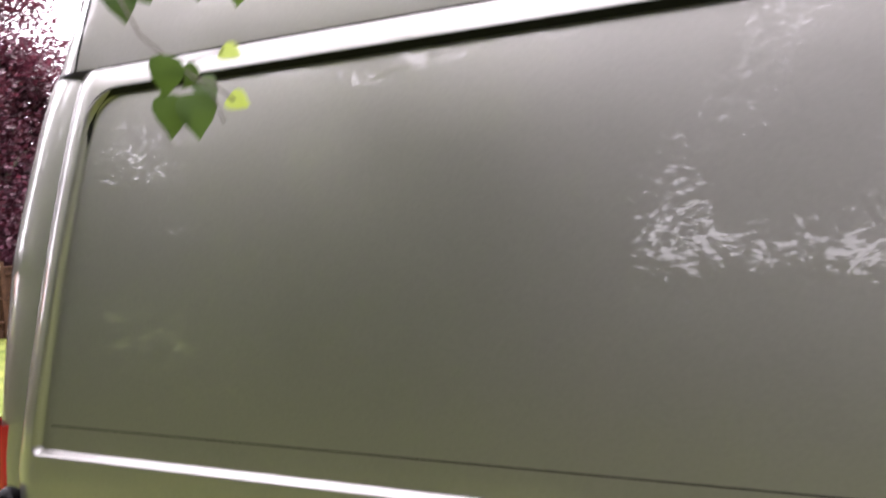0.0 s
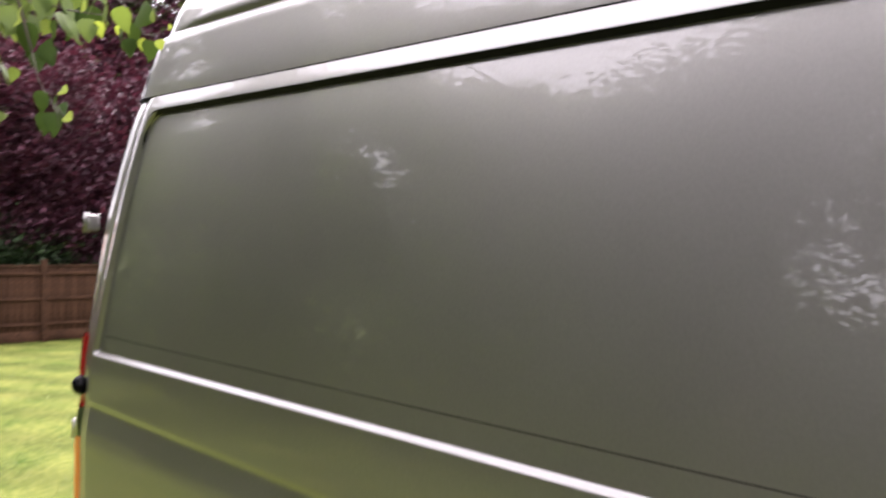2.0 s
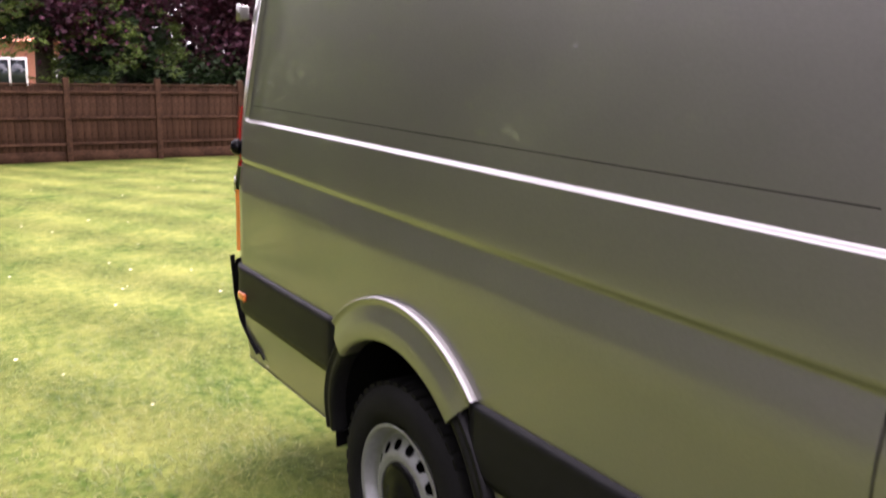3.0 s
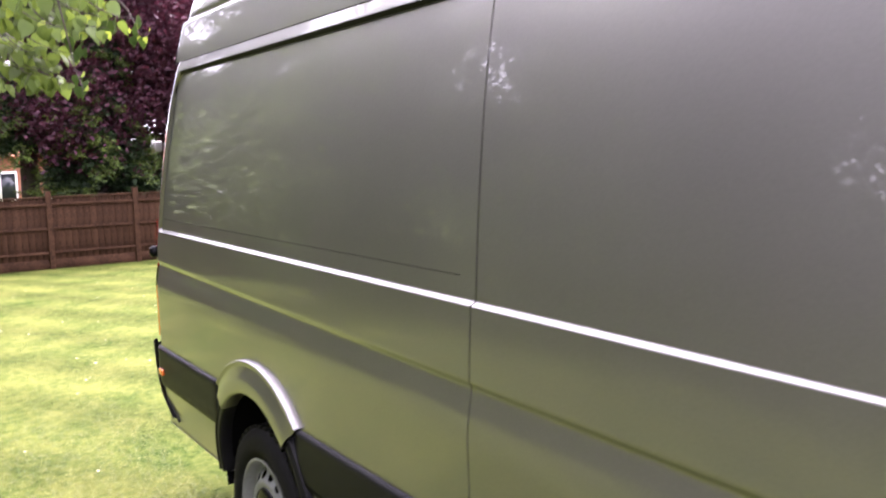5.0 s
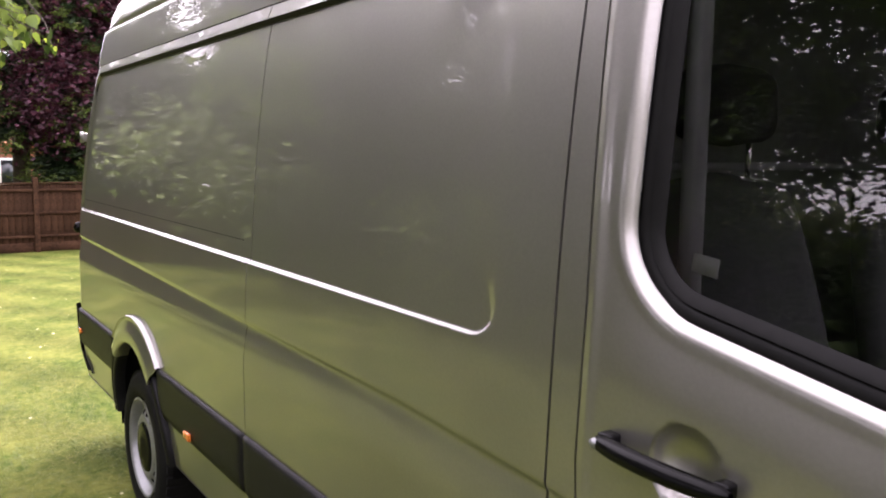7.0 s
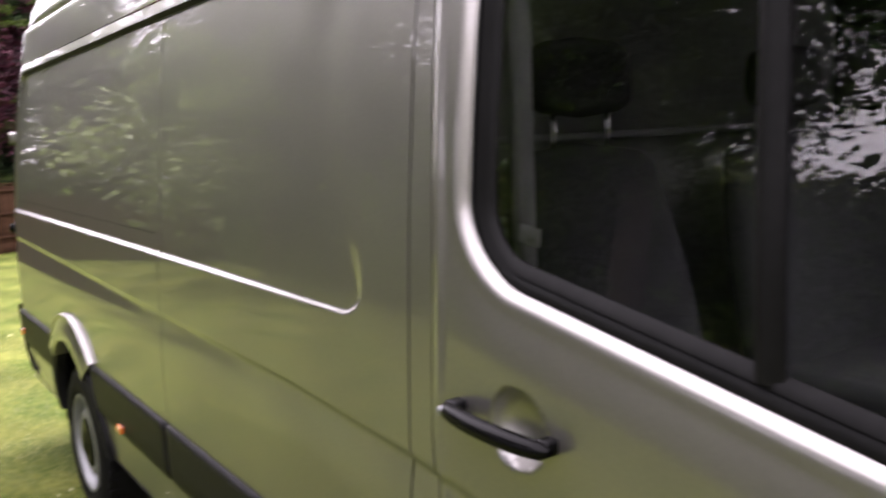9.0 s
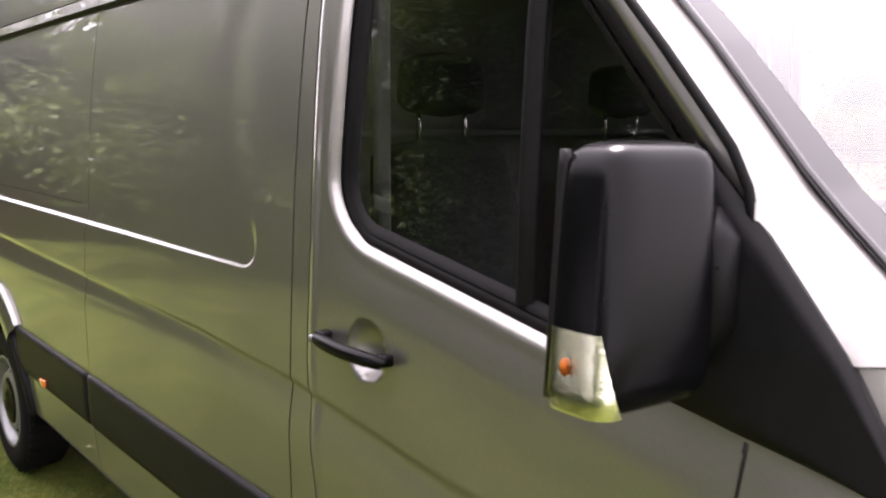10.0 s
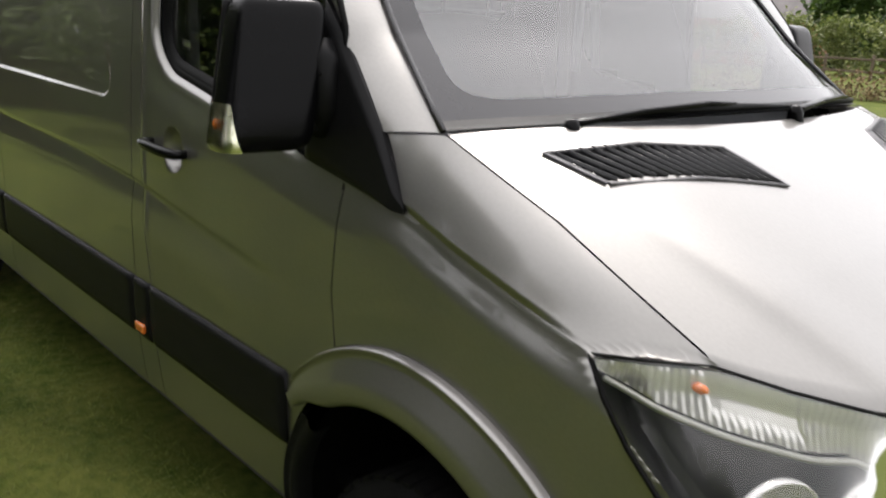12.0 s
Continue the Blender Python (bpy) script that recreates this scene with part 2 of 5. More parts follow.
def steps(a, b, base, marks):
    """Stations from a to b, closer together round the marks (place, reach, step)."""
    out, v = [a], a
    while v < b - 1e-6:
        st = base
        for p, reach, fine in marks:
            d = abs(v - p)
            st = min(st, fine if d < reach else fine + (d - reach) * 0.35)
        v = min(b, v + st)
        out.append(v)
    if len(out) > 2 and out[-1] - out[-2] < 0.3 * (out[-2] - out[-3]):
        out.pop(-2)
    return out


def arch_hole(c, r):
    return lambda x, z: math.hypot(x - c[0], (z - c[1])) - r if z > c[1] else abs(x - c[0]) - r


def flank(left, right, zs, us, holes=(), dress=None, side=-1, top=None, lip=0.014):
    """A panel of the flank between two joint lines, with openings cut to their outline and its edges folded in."""
    vs, fs, nu, idx = [], [], len(us), {}
    pts = []
    for z in zs:
        for u in us:
            zz = z if top is None else z
            x = left(zz) + (right(zz) - left(zz)) * u
            if top is not None:
                zz = zs[0] + (z - zs[0]) * (top(x) - zs[0]) / (zs[-1] - zs[0])
                x = left(zz) + (right(zz) - left(zz)) * u
            pts.append([x, zz])
    sd = []
    for p in pts:
        d = min([h(*p) for h in holes], default=9)
        if abs(d) < 0.0085:
            for h in holes:
                e = h(*p)
                if abs(e) < 0.0085:
                    gx, gz = (h(p[0] + 1e-4, p[1]) - e) / 1e-4, (h(p[0], p[1] + 1e-4) - e) / 1e-4
                    p[0] -= gx * e
                    p[1] -= gz * e
            d = 0.0
        sd.append(d)
    for p in pts:
        w = half_width(*p) - (dress(*p) if dress else 0)
        vs.append((p[0], side * w, p[1]))
    rows = len(zs)
    for j in range(rows - 1):
        for i in range(nu - 1):
            q = (j * nu + i, j * nu + i + 1, (j + 1) * nu + i + 1, (j + 1) * nu + i)
            if sum(sd[k] for k in q) / 4 < -1e-4 or min(sd[k] for k in q) < -0.006:
                continue
            fs.append(q)
    rim = [[j * nu for j in range(rows)], [j * nu + nu - 1 for j in range(rows)], list(range(nu)), list(range((rows - 1) * nu, rows * nu))]
    for loop in rim:
        k, m = len(vs), len(loop)
        vs += [vs[i] for i in loop]
        vs += [(vs[i][0], vs[i][1] - side * lip, vs[i][2]) for i in loop]
        fs += [(k + i, k + i + 1, k + m + i + 1, k + m + i) for i in range(m - 1) if sd[loop[i]] >= 0 and sd[loop[i + 1]] >= 0]
    used = sorted({i for f in fs for i in f})
    remap = {o: i for i, o in enumerate(used)}
    return [vs[i] for i in used], [[remap[i] for i in f] for f in fs]


def pair(name, geo, mat, parent, label="", smooth=True):
    """A part and its twin on the other flank, sharing one mesh."""
    me = mesh_of(name, geo[0], geo[1], mat, smooth)
    a = put(name, me, None, parent, label)
    b = put(name, me, None, TWIN.get(parent, parent), label)
    if parent not in TWIN:
        b.scale = (1, -1, 1)
    TWIN[a] = b
    return a, b


TWIN = {}

van = new("panel_van")
tagged(van, "grey metallic high-roof panel van parked on a lawn", "van")

ZROWS = steps(0.355, 2.059, 0.03, [(1.292, 0.022, 0.0022), (1.09, 0.06, 0.005), (2.016, 0.035, 0.003), (2.05, 0.01, 0.004)])
UREAR = [(v + 5.452) / (5.452 - 2.874) for v in steps(-5.452, -2.874, 0.05, [(-5.38, 0.10, 0.005), (-4.2, 0.5, 0.016)])]
UMID = [(v + 2.869) / (2.869 - 1.443) for v in steps(-2.869, -1.443, 0.04, [(-1.62, 0.12, 0.008)])]
rear_hole = arch_hole(REAR_WHEEL, 0.47)
pair("side_panel", flank(tail_seam, lambda z: SPLIT - 0.0025, ZROWS, UREAR, [rear_hole], top=gutter_z), PAINT, van, "grey painted rear side panel with a sunk field")
pair("side_panel", flank(lambda z: SPLIT + 0.0025, lambda z: BSEAM - 0.003, ZROWS, UMID, top=gutter_z), PAINT, van, "grey painted middle side panel with a sunk field")
pair("door_pillar", flank(lambda z: BSEAM + 0.003, lambda z: door_rear(z) - 0.0025, ZROWS, [i / 8 for i in range(9)], top=gutter_z), PAINT, van)

# rear corners, rear doors, roof
def tail_x(z):
    return lerp_at(z, [0.35, 0.75, 1.3, 1.69, 2.06, 2.3, 2.45, 2.6], [-5.62, -5.615, -5.598, -5.548, -5.43, -5.345, -5.25, -5.0])


def corner(u, v):
    z = 0.72 + (2.062 - 0.72) * v
    a = tail_seam(z) - 0.004
    x0, y0 = a, -half_width(a, z)
    x1, y1 = tail_x(z), -half_width(a, z) + 0.15
    cx, cy = x1 + 0.012, y0 + 0.012
    p = (1 - u) ** 2 * Vector((x0, y0)) + 2 * u * (1 - u) * Vector((x1, y0 + 0.004)) + u * u * Vector((x1, y1))
    return (p.x, p.y, z)


pair("rear_corner", grid(corner, 14, 40), PAINT, van)


def rear_door(u, v):
    z = 0.62 + (2.25 - 0.62) * v
    y = -0.78 + 0.776 * u
    return (tail_x(z) - 0.012 * math.sin(math.pi * u) + 0.002, y * (1 - 0.04 * max(0, z - 1.2)), z)


pair("rear_door", grid(rear_door, 12, 24), PAINT, van)

ROOF = [(0.895, 0.004), (0.893, 0.03), (0.884, 0.10), (0.874, 0.168), (0.870, 0.176), (0.855, 0.184), (0.850, 0.192), (0.838, 0.26), (0.815, 0.32), (0.765, 0.385), (0.68, 0.45), (0.55, 0.505), (0.38, 0.545), (0.18, 0.565), (0.0, 0.57)]

# finer stations where a pressed step runs along the roof's side
for e in (0.03, 0.07, 0.11, 0.15, 0.175, 0.187, 0.194, 0.201, 0.208, 0.218, 0.24, 0.27):
    at = next(i for i in range(len(ROOF) - 1) if ROOF[i][1] <= e <= ROOF[i + 1][1])
    (wa, ha), (wb, hb) = ROOF[at], ROOF[at + 1]
    if e - ha > 0.002 and hb - e > 0.002:
        ROOF.insert(at + 1, (wa + (wb - wa) * (e - ha) / (hb - ha), e))


def roof_pt(x, k):
    w, h = ROOF[k]
    w += 0.011 * smooth01(0.187, 0.208, h) * (1 - smooth01(0.215, 0.30, h)) * smooth01(-5.2, -4.95, x) * (1 - smooth01(-2.2, -1.6, x))
    z = gutter_z(x) + h
    # the tail end rounds off, the brow slopes to the windscreen
    back = -5.395 + 0.45 * h
    t = max(0.0, (back + 0.16) - x)
    w2 = w - 0.012 - (0.16 - math.sqrt(max(0.0, 0.0256 - min(t, 0.16) ** 2))) * 0.9
    z2 = z - (h / 0.57) * (0.16 - math.sqrt(max(0.0, 0.0256 - min(t, 0.16) ** 2))) * 0.7
    f = smooth01(-1.75, -0.8, x)
    z2 = gutter_z(x) + (z2 - gutter_z(x)) * (1 - 0.86 * f)
    return max(x, back), max(w2, 0) * (1 - 0.06 * f), z2


def roof_side(sgn):
    xs = steps(-5.46, -0.86, 0.12, [(-5.25, 0.2, 0.012)])
    vs = [(roof_pt(x, k)[0], sgn * roof_pt(x, k)[1], roof_pt(x, k)[2]) for x in xs for k in range(len(ROOF))]
    n = len(ROOF)
    return vs, [(i * n + k, (i + 1) * n + k, (i + 1) * n + k + 1, i * n + k + 1) for i in range(len(xs) - 1) for k in range(n - 1)]


roof_geo = join(roof_side(-1), roof_side(1))
bm = bmesh.new()
bverts = [bm.verts.new(v) for v in roof_geo[0]]
for f in roof_geo[1]:
    try:
        bm.faces.new([bverts[i] for i in f])
    except ValueError:
        pass
bmesh.ops.remove_doubles(bm, verts=bm.verts, dist=0.0005)
bmesh.ops.recalc_face_normals(bm, faces=bm.faces)
put("roof", from_bm(bm), PAINT, van, "grey painted raised roof")
# the joint of the rear corner goes on up the roof
seam = []
for k, (w, h) in enumerate(ROOF):
    if 0.0 < h < 0.30:
        q = roof_pt(tail_seam(gutter_z(-5.2) + h), k)
        seam.append((q[0], -q[1] - 0.0005, q[2]))
pair("corner_joint", tube(seam, 0.0022, 6), RUBBER, van)
# dark sealing strip in the roof joint
pair("roof_joint", grid(lambda u, v: (-5.26 + 4.3 * u, -half_width(-5.26 + 4.3 * u, gutter_z(-5.26 + 4.3 * u)) + 0.006 - 0.0 * v, gutter_z(-5.26 + 4.3 * u) - 0.003 + 0.008 * v), 60, 2), RUBBER, van)

# near-black strip added to keep the step under the roof joint dark
def step_edge(u, v):
    """Follows the upper edge of the sunk field, round its rear corner."""
    r = 0.075
    d = u * 3.75
    top = 2.018
    cx, cz = -5.372 + 0.25 * (top - 1.297) + r * 0.78, top - r
    if d < 0.12:
        x, z, nx, nz = cx - r - 0.25 * (0.12 - d), cz - (0.12 - d), -0.97, 0.24
    elif d < 0.24:
        a = math.pi - (d - 0.12) / 0.12 * math.pi / 2
        x, z, nx, nz = cx + r * math.cos(a), cz + r * math.sin(a), math.cos(a), math.sin(a)
    else:
        x, nx, nz = cx + (d - 0.24), 0, 1
        z = top + rise(x)
    e = -0.014 + 0.014 * v
    thin = min(1, d / 0.15)
    x, z = x + nx * e * thin, z + nz * e * thin
    return (x, -half_width(x - nx * 0.02, z - nz * 0.02) - (0.002 + 0.011 * v) * thin, z)


pair("drip_strip", grid(step_edge, 160, 4), RUBBER, van, "dark strip added to darken the step above the sunk side panels")

# thin dark strip stands in for the shade in the field's pressed groove
pair("panel_joint", grid(lambda u, v: (-5.325 + 2.39 * u, -half_width(-5.325 + 2.39 * u, 1.352) - 0.0006, 1.3500 + 0.0030 * v), 40, 2), GROOVE, van)

# dark inner shell closes the joints
def inner(u, v):
    x, z = -5.40 + 3.99 * u, 0.42 + 1.68 * v
    return (x, -half_width(x, z) + 0.045, z)


def not_arch(geo):
    return geo[0], [f for f in geo[1] if all(math.hypot(geo[0][i][0] - REAR_WHEEL[0], geo[0][i][2] - 0.3) > 0.46 for i in f)]


pair("inner_shell", not_arch(grid(inner, 60, 30)), DARK, van)

# ---------------------------------------------------------------- cab door
def window_sd(x, z):
    """Signed distance to the cab window opening."""
    n = math.hypot(1, 1 / 1.10)
    a = -1.288 + 0.0 * z - x
    b = (1.383 - 0.18 * (x + 1.092) - z) / 1.016
    c = (x + 0.340 + (z - 1.508) / 1.10) / n
    d = z - 1.99
    r1 = 0.12
    qx, qz = a + r1, b + r1
    low = math.hypot(max(qx, 0), max(qz, 0)) + min(max(qx, qz), 0) - r1
    return max(low, c, d)


def door_edge_x(z):
    """The door's front and upper edge."""
    return lerp_at(z, [0.3, 0.88, 1.0, 1.26, 1.50, 1.56, 1.612, 1.662, 1.751, 1.821, 2.05], [-0.318, -0.318, -0.337, -0.323, -0.335, -0.350, -0.380, -0.424, -0.505, -0.573, -0.79])


def door_dress(x, z):
    s = window_sd(x, z)
    below = (1.383 - 0.18 * (x + 1.092) - z) / 1.016
    shoulder = 0.013 * (1 - smooth01(-0.02, 0.12, below)) * smooth01(-1.36, -1.15, x) if below > -0.05 else 0.013 * smooth01(-1.36, -1.15, x)
    ahead = 1 - smooth01(-0.60, -0.48, x) * (1 - smooth01(1.42, 1.52, z))
    return shoulder + ahead * (0.016 * (1 - smooth01(0.0, 0.017, s)) - 0.0015 * math.exp(-((s - 0.024) / 0.011) ** 2)) + 0.050 * math.sqrt(max(0.0, 1 - (math.hypot(x + 1.147, z - 1.190) / 0.062) ** 2))


front_hole = arch_hole(FRONT_WHEEL, 0.50)
DROWS = steps(0.355, 2.05, 0.012, [(1.05, 0.05, 0.008), (1.19, 0.07, 0.004), (1.3, 0.2, 0.009)])
DCOLS = [i / 150 * 0.35 for i in range(75)] + [0.175 + 0.825 * i / 90 for i in range(91)]
door_geo = flank(lambda z: door_rear(z) + 0.0025, door_edge_x, DROWS, DCOLS, [lambda x, z: window_sd(x, z) - 0.020, front_hole], door_dress)
door_r, door_l = pair("cab_door", door_geo, PAINT, van, "grey painted cab door with black handle")


def contour(sd, inset, n=140):
    """The outline of the window opening, moved in by inset."""
    out, cx, cz = [], -0.90, 1.62
    for i in range(n):
        a = 2 * math.pi * i / n
        lo, hi = 0.0, 1.2
        for _ in range(36):
            m = (lo + hi) / 2
            if sd(cx + m * math.cos(a), cz + m * math.sin(a)) < -inset:
                lo = m
            else:
                hi = m
        out.append((cx + lo * math.cos(a), cz + lo * math.sin(a)))
    return out


def seal_ring(a, b, c, depth):
    """Rubber ring between two insets of the opening: proud in the middle."""
    ra, rb, rc = contour(window_sd, a), contour(window_sd, b), contour(window_sd, c)
    n, vs, fs = len(ra), [], []
    for ring, d in ((ra, 0.012), (rb, depth), (rc, 0.026)):
        vs += [(x, -half_width(x, z) + 0.013 + d, z) for x, z in ring]
    for j in range(2):
        fs += [(j * n + i, j * n + (i + 1) % n, (j + 1) * n + (i + 1) % n, (j + 1) * n + i) for i in range(n)]
    return vs, fs


def frame_ring():
    """The pressed edge of the door round its window."""
    rings, n = [contour(window_sd, -lv) for lv in (0.0, 0.003, 0.007, 0.012, 0.018, 0.025, 0.032, 0.040)], 140
    vs = []
    for ring in rings:
        for (x, z), (x0, z0) in zip(ring, rings[0]):
            while x > door_edge_x(z) - 0.001 and abs(x - x0) + abs(z - z0) > 0.002:
                x, z = x + (x0 - x) * 0.1, z + (z0 - z) * 0.1
            vs.append((x, -half_width(x, z) + door_dress(x, z) - 0.0006, z))
    return vs, [(j * n + i, j * n + (i + 1) % n, (j + 1) * n + (i + 1) % n, (j + 1) * n + i) for j in range(len(rings) - 1) for i in range(n)]


pair("window_frame", frame_ring(), PAINT, door_r)
pair("window_seal", seal_ring(-0.004, 0.012, 0.022, 0.010), RUBBER, door_r)
pair("window_run", seal_ring(0.020, 0.030, 0.038, 0.016), RUBBER, door_r)


def pane(x0, x1, lean):
    def fn(u, v):
        z = 1.20 + 0.80 * v
        x = x0 + (x1 - x0) * u + lean * (z - 1.36)
        return (x, -half_width(x, z) + 0.040, z)
    vs, fs = grid(fn, 24, 24)
    keep = [f for f in fs if sum(window_sd(vs[i][0], vs[i][2]) for i in f) / 4 < -0.012]
    return vs, keep


pair("door_glass", pane(-1.29, -0.742, -0.04), GLASS, door_r, "dark tinted door glass")[0]
pair("quarter_glass", pane(-0.742, -0.1, 0), GLASS, door_r, "dark tinted quarter glass")
def window_post(u, v):
    z = 1.345 + 0.64 * v
    x, d = ((-0.016, 0.014), (-0.015, 0.0), (-0.008, -0.002), (0.003, -0.001), (0.006, 0.006), (0.015, 0.008), (0.016, 0.016))[round(u * 6)]
    x += -0.742 - 0.05 * (z - 1.36)
    return (x, -half_width(-0.742, z) + 0.022 + d, z)


pair("window_post", grid(window_post, 7, 12), RUBBER, door_r, "black window post")

# black sail behind the mirror


def sail(u, v):
    low = Vector((-0.475 + 0.36 * u, 1.272 - 0.056 * u))
    top = Vector((lerp_at(u, [0, 0.25, 0.45, 0.7, 1], [-0.43, -0.372, -0.315, -0.200, -0.110]), lerp_at(u, [0, 0.25, 0.45, 0.7, 1], [1.62, 1.565, 1.508, 1.372, 1.226])))
    p = low.lerp(top, v)
    edge = min(u, 1 - u, v, 1 - v)
    return (p.x, -half_width(p.x, p.y) - 0.010 * min(1, edge * 14) + 0.006 * (1 - min(1, edge * 14)), p.y)


def sail_edge():
    """The sail's front edge folds back to the body."""
    rim = [Vector(sail(i / 29, 1.0)) for i in range(30)] + [Vector(sail(1.0, 1 - i / 6)) for i in range(1, 7)]
    k = len(rim)
    return rim + [p + Vector((-0.004, 0.03, -0.002)) for p in rim], [(i, i + 1, k + i + 1, k + i) for i in range(k - 1)]


pair("sail_panel", join(grid(sail, 30, 20), sail_edge()), TRIM, van, "black plastic triangular mirror sail")

# door handle
def handle():
    def fn(u, v):
        x = -1.300 + 0.252 * v
        bow = math.sin(math.pi * v) ** 0.6
        r = 0.0155 * (1 - 0.25 * abs(2 * v - 1) ** 4)
        if v in (0.0, 1.0):
            r *= 0.5
        a = 2 * math.pi * u
        return (x, -0.984 - 0.018 * bow - 0.016 + 1.1 * r * math.cos(a), 1.193 - 0.006 * v + r * math.sin(a))
    return grid(fn, 14, 24, True)


hd, _ = pair("door_handle", handle(), TRIM_SMOOTH, door_r, "black pull handle")
pair("handle_mount", box(0.03, 0.03, 0.026, 0.006, 2, pose(-1.285, -0.987, 1.193)), TRIM_SMOOTH, door_r)
pair("handle_mount", box(0.026, 0.03, 0.024, 0.006, 2, pose(-1.066, -0.985, 1.188)), TRIM_SMOOTH, door_r)
pair("key_lock", moved(lathe([(0.0, -0.004), (0.008, -0.003), (0.009, 0.004)], 20), pose(-1.288, -1.0185, 1.193)), STEEL, door_r)


# ---------------------------------------------------------------- front wing, pillar, windscreen, bonnet
def gap_line(x):
    """The joint between wing and bonnet: half width and height."""
    w = 0.897 - 0.06 * max(0, x + 0.08) - 0.075 * max(0, x + 0.08) ** 2 + min(0.07, 0.46 * max(0, -0.085 - x))
    return w, lerp_at(x, [-0.45, -0.225, -0.08, 0.2, 0.506, 0.75], [1.352, 1.362, 1.372, 1.256, 1.093, 0.955])


def wing_crease(x):
    return lerp_at(x, [-0.33, -0.13, 0.0, 0.17, 0.33, 0.5], [1.262, 1.226, 1.182, 1.131, 1.083, 1.03])


def wing(x, v):
    """v 0..1 up the flank to the crease, 1..2 from the crease to the bonnet."""
    zc = wing_crease(x)
    step = 0.013 * smooth01(-0.3, -0.05, x) * (1 - smooth01(0.18, 0.34, x))
    wc = half_width(x, zc) - 0.016
    w0 = half_width(-0.34, zc) - door_dress(-0.34, zc)
    wc = w0 + (wc - w0) * smooth01(-0.33, -0.05, x)
    if v <= 1:
        z = 0.355 + (zc - 0.355) * v
        w = half_width(x, z)
        w0 = half_width(-0.34, z) - door_dress(-0.34, z)
        w -= (w - wc) * smooth01(zc - 0.075, zc, z)
        w = w0 + (w - w0) * smooth01(-0.33, -0.05, x)
        return x + (door_edge_x(z) + 0.0055 + 0.329) * (1 - smooth01(-0.33, -0.22, x)), -w, z
    wg, zg = gap_line(x)
    t = v - 1
    p = Vector((wc, zc)) * (1 - t) + Vector((wg, zg)) * t
    n = Vector((zg - zc, wc - wg)).normalized()
    bulge = 0.012 * math.sin(math.pi * t ** 1.8) ** 0.9 * smooth01(-0.3, 0.1, x) * (1 - smooth01(0.25, 0.45, x))
    # the upper face stands a little proud of the crease
    proud = step * smooth01(0.0, 0.10, t) * (1 - smooth01(0.2, 1.0, t))
    p += n * (bulge + proud)
    return x, -p.x, p.y


def lamp_cut(x, z):
    """Inside the headlight's outline or ahead of the wing; negative there."""
    side = (lerp_at(z, [0.3, 0.6, 0.74, 0.81, 0.883, 0.946, 1.014, 1.07, 1.2], [0.62, 0.62, 0.625, 0.575, 0.509, 0.446, 0.391, 0.345, 0.24]) - x) * 0.75
    top = z - lerp_at(x, [0.345, 0.43, 0.512], [1.070, 1.087, 1.084])
    return min(max(side, top), 0.517 - x)


def wing_geo():
    xs, vs_ = steps(-0.329, 0.56, 0.014, []), [i / 70 for i in range(71)] + [1 + (i / 36) ** 1.5 for i in range(1, 37)]
    pts = [list(wing(x, v)) for v in vs_ for x in xs]
    sd = []
    for p in pts:
        d = min(front_hole(p[0], p[2]), lamp_cut(p[0], p[2]))
        if abs(d) < 0.009:
            for h in (front_hole, lamp_cut):
                e = h(p[0], p[2])
                if abs(e) < 0.009:
                    gx, gz = (h(p[0] + 1e-4, p[2]) - e) / 1e-4, (h(p[0], p[2] + 1e-4) - e) / 1e-4
                    k = max(0.3, gx * gx + gz * gz)
                    p[0] -= gx * e / k
                    p[2] -= gz * e / k
            d = 0
        sd.append(d)
    n = len(xs)
    fs = []
    for j in range(len(vs_) - 1):
        for i in range(n - 1):
            q = (j * n + i, j * n + i + 1, (j + 1) * n + i + 1, (j + 1) * n + i)
            if sum(sd[k] for k in q) / 4 < -1e-4 or min(sd[k] for k in q) < -0.006:
                continue
            fs.append(q)
    k = len(pts)
    top = list(range((len(vs_) - 1) * n, len(vs_) * n))
    pts += [pts[i] for i in top] + [(pts[i][0], pts[i][1] + 0.012, pts[i][2] - 0.015) for i in top]
    fs += [(k + i, k + i + 1, k + n + i + 1, k + n + i) for i in range(n - 1) if sd[top[i]] >= 0 and sd[top[i + 1]] >= 0]
    k = len(pts)
    back = [j * n for j in range(71)]
    pts += [pts[i] for i in back] + [(pts[i][0], pts[i][1] + 0.015, pts[i][2]) for i in back]
    fs += [(k + i, k + i + 1, k + 72 + i, k + 71 + i) for i in range(70) if sd[back[i]] >= 0 and sd[back[i + 1]] >= 0]
    return pts, fs


pair("front_wing", wing_geo(), PAINT, van, "grey painted front wing")


def screen_edge(t):
    """The side edge of the windscreen from its foot to the roof."""
    return Vector((lerp_at(t, [0, 0.3, 0.6, 1], [-0.095, -0.309, -0.504, -0.86]), lerp_at(t, [0, 0.3, 0.6, 1], [-0.895, -0.850, -0.808, -0.745]), lerp_at(t, [0, 0.3, 0.6, 1], [1.375, 1.555, 1.760, 2.10])))


def door_edge(t):
    x = lerp_at(t, [0, 0.12, 0.24, 0.34, 0.42, 0.50, 0.62, 0.70, 1], [-0.225, -0.275, -0.329, -0.344, -0.374, -0.418, -0.499, -0.567, -0.78])
    z = lerp_at(t, [0, 0.12, 0.24, 0.34, 0.42, 0.50, 0.62, 0.70, 1], [1.362, 1.425, 1.503, 1.562, 1.614, 1.664, 1.753, 1.823, 2.05])
    return Vector((x, -half_width(x, z) + 0.002, z))


